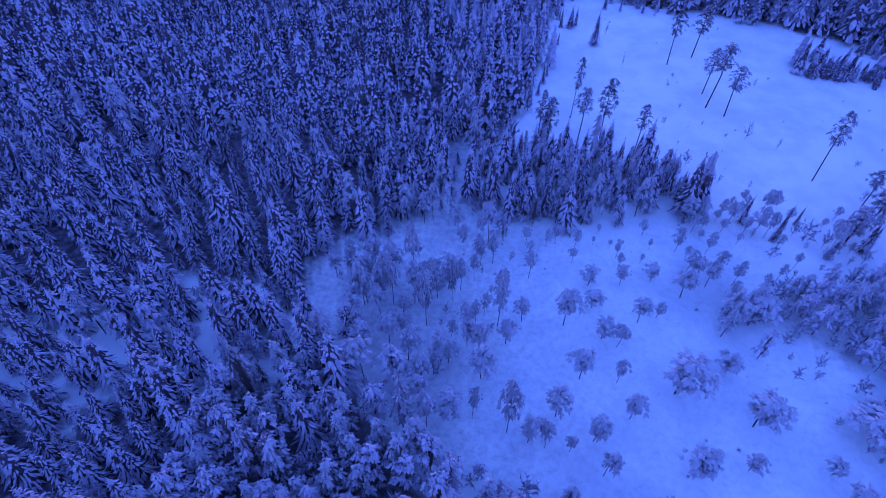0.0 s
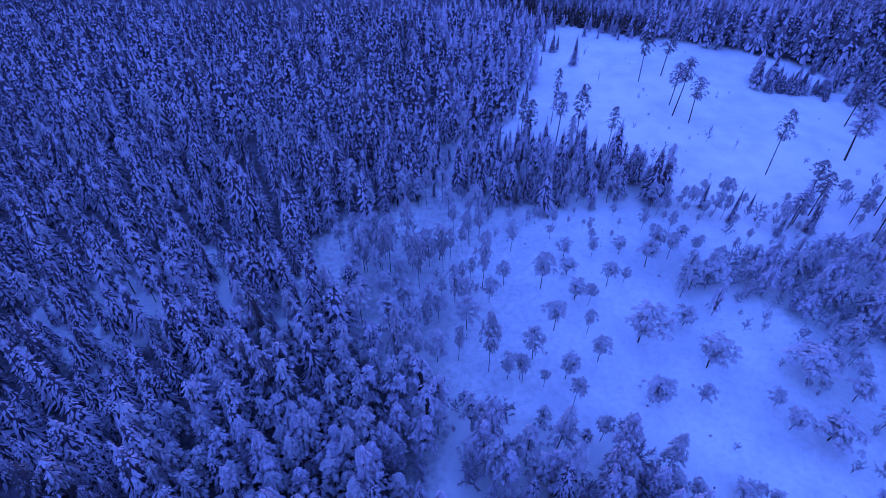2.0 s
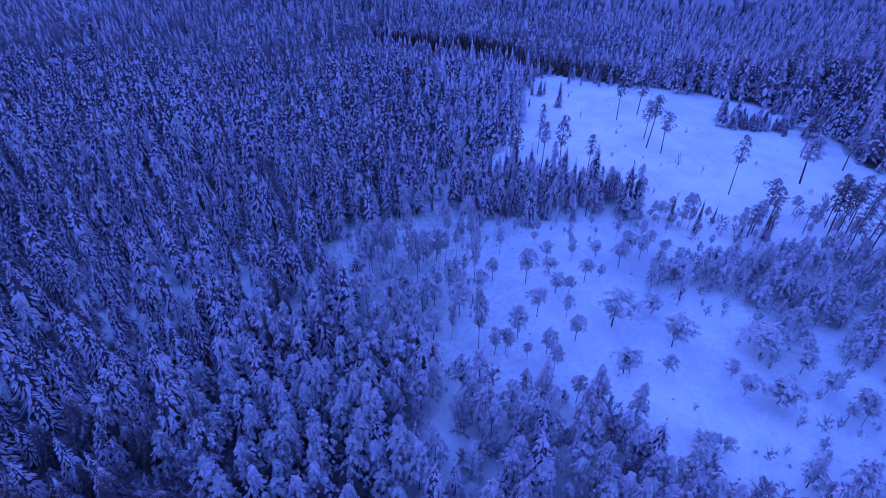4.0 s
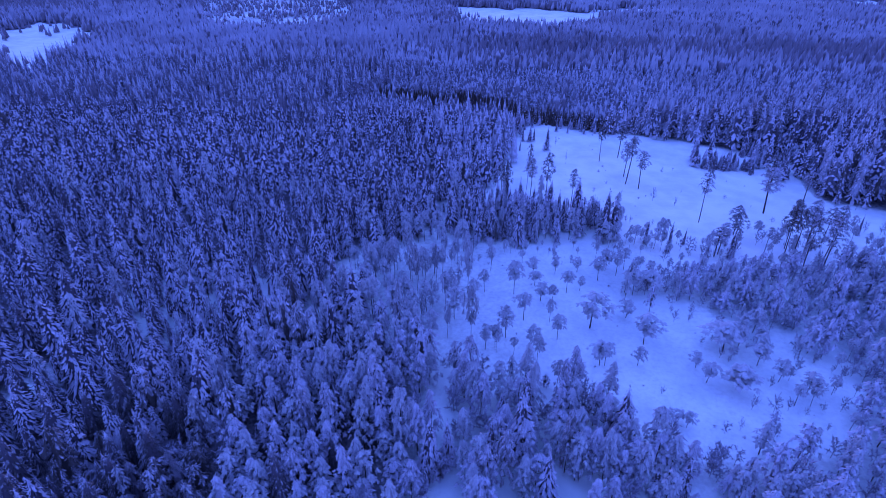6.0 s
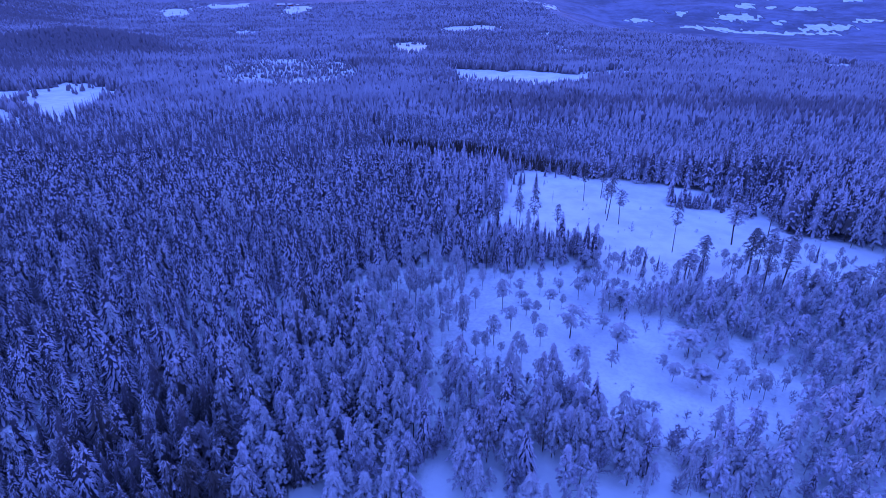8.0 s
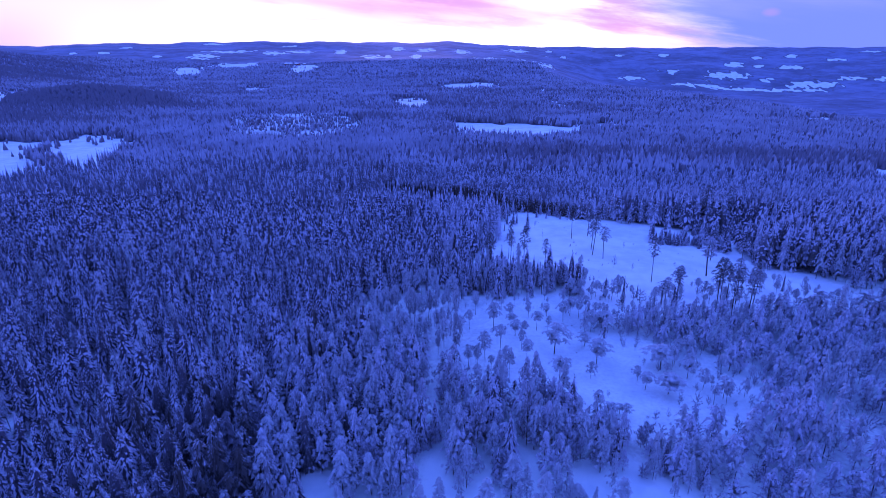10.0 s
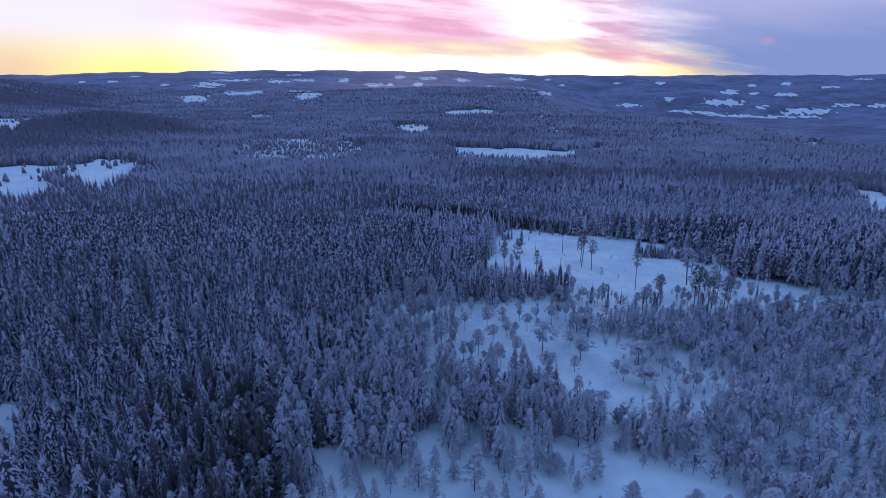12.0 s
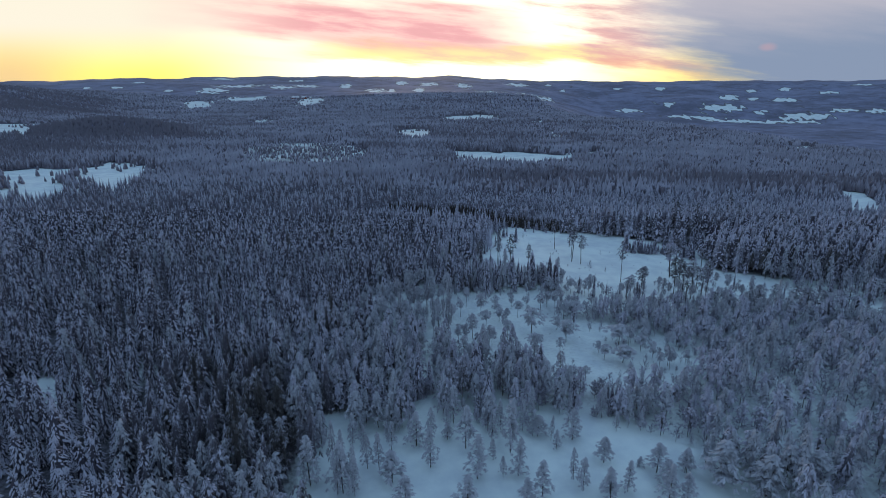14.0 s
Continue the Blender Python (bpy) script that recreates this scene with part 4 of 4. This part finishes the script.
dark_spruces = [tree_thing("spruce_tree", spruce_shape(110 + k, 17, 22, 1, D_, 0.08, 0.2, 0.6, H_, 4.6), "tall dark spruce with little snow on its boughs", "spruce tree", "dark spruces beside the glade") for k in range(4)]
bare = (x < -6 + 8 * waves(x, y, 9, 2.0)) & (y < 14 + 6 * waves(x, y, 12, 5.0)) & (RNG.random(len(x)) < 0.6)
near_birches = [tree_thing("birch_tree", birch_shape(140 + k, 16, 22), "bare birch with rimed twigs between the conifers", "birch tree", "rimed birches in the wood") for k in range(4)]
for sel, roots in ((named & (kind == 0) & ~bare, near_spruces), (named & (kind == 0) & bare, dark_spruces), (named & (kind == 1), near_pines), (named & (kind == 2), near_birches)):
    plant(roots, list(zip(x[sel].tolist(), y[sel].tolist(), h[sel].tolist(), w[sel].tolist())), pick)
rest = ~named
gx, gy = grid(5, 180, 38, 118, 2.5)
more = (inside(THICKET, gx, gy) & (RNG.random(len(gx)) < 0.6)) | (inside(BELT, gx, gy) & (RNG.random(len(gx)) < 0.75))
gx, gy = gx[more], gy[more]
gk, gh = sort_trees(gx, gy)
gh = gh * RNG.uniform(0.65, 1.0, len(gx))
x, y, kind, h = np.concatenate([x, gx]), np.concatenate([y, gy]), np.concatenate([kind, gk]), np.concatenate([h, gh])
w, rest = np.concatenate([w, spread_crowns(gx, gy, gk, widths(gk, gh))]), np.concatenate([rest, np.ones(len(gx), bool)])
bx, by = grid(30, 210, -50, 84, 2.7)
more = (bx - 0.25 * (by - 40) > 44) & ~open_land(bx, by) & (RNG.random(len(bx)) < 0.26)
bx, by = bx[more], by[more]
bh = RNG.uniform(3.0, 6.5, len(bx))
stand("birch_undergrowth", [birch_shape(260 + k, 9, 13) for k in range(4)], bx, by, bh * 0.8, bh, "rimed brown birch saplings under the pines", "birch scrub")
shapes = {0: [spruce_shape(200 + k, 13, 20, 0, S_, 0.14, 0.0, 0.55, H_, 4.4) for k in range(6)], 1: [pine_shape(220 + k, 34, 8, 0.17 + 0.04 * k, 0.12, S_ if k % 2 else F_, N_, 0.55, 1.3, 0.86, k % 2 == 0, 0.22, 0, 0.02, 1.55) for k in range(5)], 2: [birch_shape(240 + k, 11, 16) for k in range(4)]}
words = {0: ("spruce_stand", "dense snow-laden spruces round the clearings", "spruce wood"), 1: ("pine_stand", "snow-laden pines among the spruces", "pine wood"),
         2: ("birch_stand", "rimed birches and bushes among the conifers", "birch wood")}
for k in range(3):
    sel = rest & (kind == k)
    stand(words[k][0], shapes[k], x[sel], y[sel], w[sel], h[sel], words[k][1], words[k][2])

# middle woods
x, y = grid(-330, 330, 118, 195, 4.0)
kind, h = sort_trees(x, y)
h = np.where(in_copse(x, y), h * 0.3, np.where(inside(HEDGE, x, y), h * 0.45, h))
w = widths(kind, h)
shapes = {0: [spruce_shape(300 + k, 10, 10, 0, S_, 0.16, 0.0, 0.55, H_, 4.8) for k in range(5)], 1: [pine_shape(320 + k, 16, 6, 0.22, 0.15, S_, N_, 0.42, 1.2, 1.15, True, 0.45, 0) for k in range(4)], 2: [birch_shape(340 + k, 6, 9) for k in range(3)]}
names = {0: "spruce_forest", 1: "pine_forest", 2: "birch_forest"}
for k in range(3):
    sel = kind == k
    stand(names[k], shapes[k], x[sel], y[sel], w[sel], h[sel], "snowy " + names[k].split("_")[0] + "s of the wide forest beyond the clear-cut", "forest")
gx, gy = np.meshgrid(np.arange(-50, 152, 2.0), np.arange(140, 255, 2.0))
gx, gy = gx.ravel() + RNG.uniform(-0.8, 0.8, gx.size), gy.ravel() + RNG.uniform(-0.8, 0.8, gx.size)
ex, ey = gx + RNG.normal(0, 1.6, gx.size), gy + RNG.normal(0, 1.6, gx.size)
sel = (inside(HEDGE, ex, ey) | in_copse(ex, ey)) & (RNG.random(gx.size) < 0.8)
gx, gy = gx[sel], gy[sel]
gh = RNG.uniform(3.0, 6.5, len(gx)) + 1.0 * waves(gx, gy, 9, 3.0)
dark = inside(HEDGE, gx, gy)
stand("young_spruces", [spruce_shape(380 + k, 8, 7, 0, L_, 0.03, 0.0, 0.7, B_, 4.8) for k in range(4)], gx[dark], gy[dark], gh[dark] * 0.52, gh[dark] * 1.2, "dark young spruces along the far edge of the clear-cut", "spruce thicket")
stand("young_spruces", [spruce_shape(384 + k, 8, 8, 0, D_, 0.05, 0.0, 0.6, H_, 4.8) for k in range(4)], gx[~dark], gy[~dark], gh[~dark] * 0.6, gh[~dark] * 1.1, "low dusted young spruces on the clear-cut", "spruce thicket")
# behind the clear-cut the forest is younger, lower and denser
x, y = grid(-430, 430, 195, 310, 4.1)
old = (x < -55 + 0.25 * (y - 195) + 18 * waves(x, y, 40, 3.0)) | inside(TALLWOOD, x, y)
x, y = x[old], y[old]
gx, gy = grid(-90, 430, 199, 320, 3.3)
young = (gx > -57 + 0.25 * (gy - 195) + 18 * waves(gx, gy, 40, 3.0)) & ~inside(TALLWOOD, gx, gy) & ~inside(HEDGE, gx, gy)
gx, gy = gx[young], gy[young]
gh = np.clip(6.2 + 1.2 * waves(gx, gy, 30, 5.0) + RNG.normal(0, 1.3, len(gx)), 3.0, 11.0) * np.where(RNG.random(len(gx)) < 0.03, 1.6, 1.0)
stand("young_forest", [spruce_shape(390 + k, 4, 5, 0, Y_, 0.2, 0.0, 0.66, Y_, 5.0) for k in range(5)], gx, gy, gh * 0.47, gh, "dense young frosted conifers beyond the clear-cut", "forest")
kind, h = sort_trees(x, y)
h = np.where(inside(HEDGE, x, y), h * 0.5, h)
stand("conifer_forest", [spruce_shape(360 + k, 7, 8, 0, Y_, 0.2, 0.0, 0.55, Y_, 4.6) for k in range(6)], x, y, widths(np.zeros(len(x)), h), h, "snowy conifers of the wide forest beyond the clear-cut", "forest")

# far woods, ever coarser
def far_wood(y0, y1, gap, sides, tiers, spread, label):
    reach = (y1 + 137) * 0.95
    x, y = grid(-reach, reach, y0, y1, gap)
    s, r, ahead = bearings(x, y)
    keep = (s < 0.15) | (r < 2350 - 1540 * np.clip(s - 0.16, 0, 0.6) ** 0.4)
    keep &= (far_fields(x, y) < 0) & ~(inside(HALFWOOD, x + RNG.normal(0, 14, len(x)), y + RNG.normal(0, 14, len(x))) & (RNG.random(len(x)) < np.where(waves(x, y, 26, 1.0) + RNG.normal(0, 0.3, len(x)) > 0.1, 0.4, 0.8)))
    x, y = x[keep], y[keep]
    h = np.clip(8.8 + 1.6 * waves(x, y, 90, 6.0) + 1.5 * waves(x, y, 420, 1.0) + RNG.normal(0, 1.5, len(x)), 5, 20)
    h = np.where(inside(HALFWOOD, x, y), h * 0.55, np.where(open_land(x, y), h * 0.7, h))
    stand("far_forest", [tuft_cone(400 + k, sides, tiers) for k in range(6)] + [dome(420 + k, 4) for k in range(2)], x, y, h * 0.36 * spread * RNG.uniform(0.8, 1.25, len(x)), h, label, "forest")


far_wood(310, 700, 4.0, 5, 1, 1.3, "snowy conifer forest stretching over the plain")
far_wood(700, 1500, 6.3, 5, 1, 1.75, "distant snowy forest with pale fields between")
far_wood(1500, 2350, 11.5, 4, 1, 2.3, "far snowy forest on low hills with haze in its colour")

# ---------------------------------------------------------------- the farm on the far slope
RED = plain_material("red_boards", (0.16, 0.035, 0.025), (0.24, 0.055, 0.04), 0.6, 0.8)
ROOF_SNOW = plain_material("roof_snow", (0.70, 0.72, 0.76), (0.84, 0.85, 0.87), 0.3, 0.7)
DARK_GLASS = plain_material("window_glass", (0.02, 0.025, 0.03), (0.05, 0.06, 0.07), 1.0, 0.1)
WHITE_TRIM = plain_material("white_trim", (0.62, 0.62, 0.60), (0.78, 0.78, 0.76), 2.0, 0.6)


def part(name, verts, faces, mat, parent, label=""):
    mesh = bpy.data.meshes.new(name)
    mesh.from_pydata(verts, [], faces)
    mesh.materials.append(mat)
    ob = new(name, mesh)
    ob.parent = parent
    if label:
        tagged(ob, label)
    return ob


def block(x0, x1, y0, y1, z0, z1):
    verts = [(x, y, z) for z in (z0, z1) for y in (y0, y1) for x in (x0, x1)]
    return verts, [(0, 2, 3, 1), (4, 5, 7, 6), (0, 1, 5, 4), (2, 6, 7, 3), (0, 4, 6, 2), (1, 3, 7, 5)]


def farm_building(name, label, x, y, turn, length, depth, wall, ridge):
    root = tagged(new(name), label, "building", "red farm buildings")
    l, d = length / 2, depth / 2
    verts = [(sx * l, sy * d, z) for z in (-1.0, wall) for sy in (-1, 1) for sx in (-1, 1)] + [(-l, 0, ridge), (l, 0, ridge)]
    part("wall", verts, [(0, 1, 5, 4), (2, 6, 7, 3), (0, 4, 8, 6, 2), (1, 3, 7, 9, 5)], RED, root)
    k, o, t = l + 0.5, d + 0.6, 0.35
    low = wall - 0.6 * (ridge - wall) / d
    verts = [(-k, -o, low), (k, -o, low), (k, 0, ridge), (-k, 0, ridge), (-k, o, low), (k, o, low)]
    verts += [(a, b, c + t) for a, b, c in verts]
    part("roof", verts, [(0, 3, 2, 1), (3, 4, 5, 2), (6, 7, 8, 9), (9, 8, 11, 10), (0, 1, 7, 6), (4, 10, 11, 5), (0, 6, 9, 3), (3, 9, 10, 4), (1, 2, 8, 7), (2, 5, 11, 8)], ROOF_SNOW, root, "roof under deep snow")
    count = max(2, round(length / 4))
    for n in range(count):
        c = -l + length * (n + 0.5) / count
        window = part("window", *block(c - 0.65, c + 0.65, -d - 0.06, -d + 0.02, 1.3, 2.9), WHITE_TRIM, root)
        part("pane", *block(c - 0.5, c + 0.5, -d - 0.08, -d - 0.05, 1.45, 2.75), DARK_GLASS, window)
    root.matrix_basis = pose(x, y, float(land(x, y)), 0, 0, turn)


farm_building("barn", "long red barn with snow on its roof", -752, 2262, 14, 30, 13, 5.5, 10.5)
farm_building("farmhouse", "red wooden farmhouse with a snowy gable roof", -712, 2252, -22, 17, 10, 6.0, 10.0)
farm_building("barn", "small red outbuilding beside the farmhouse", -690, 2268, 40, 13, 8, 4.0, 7.0)
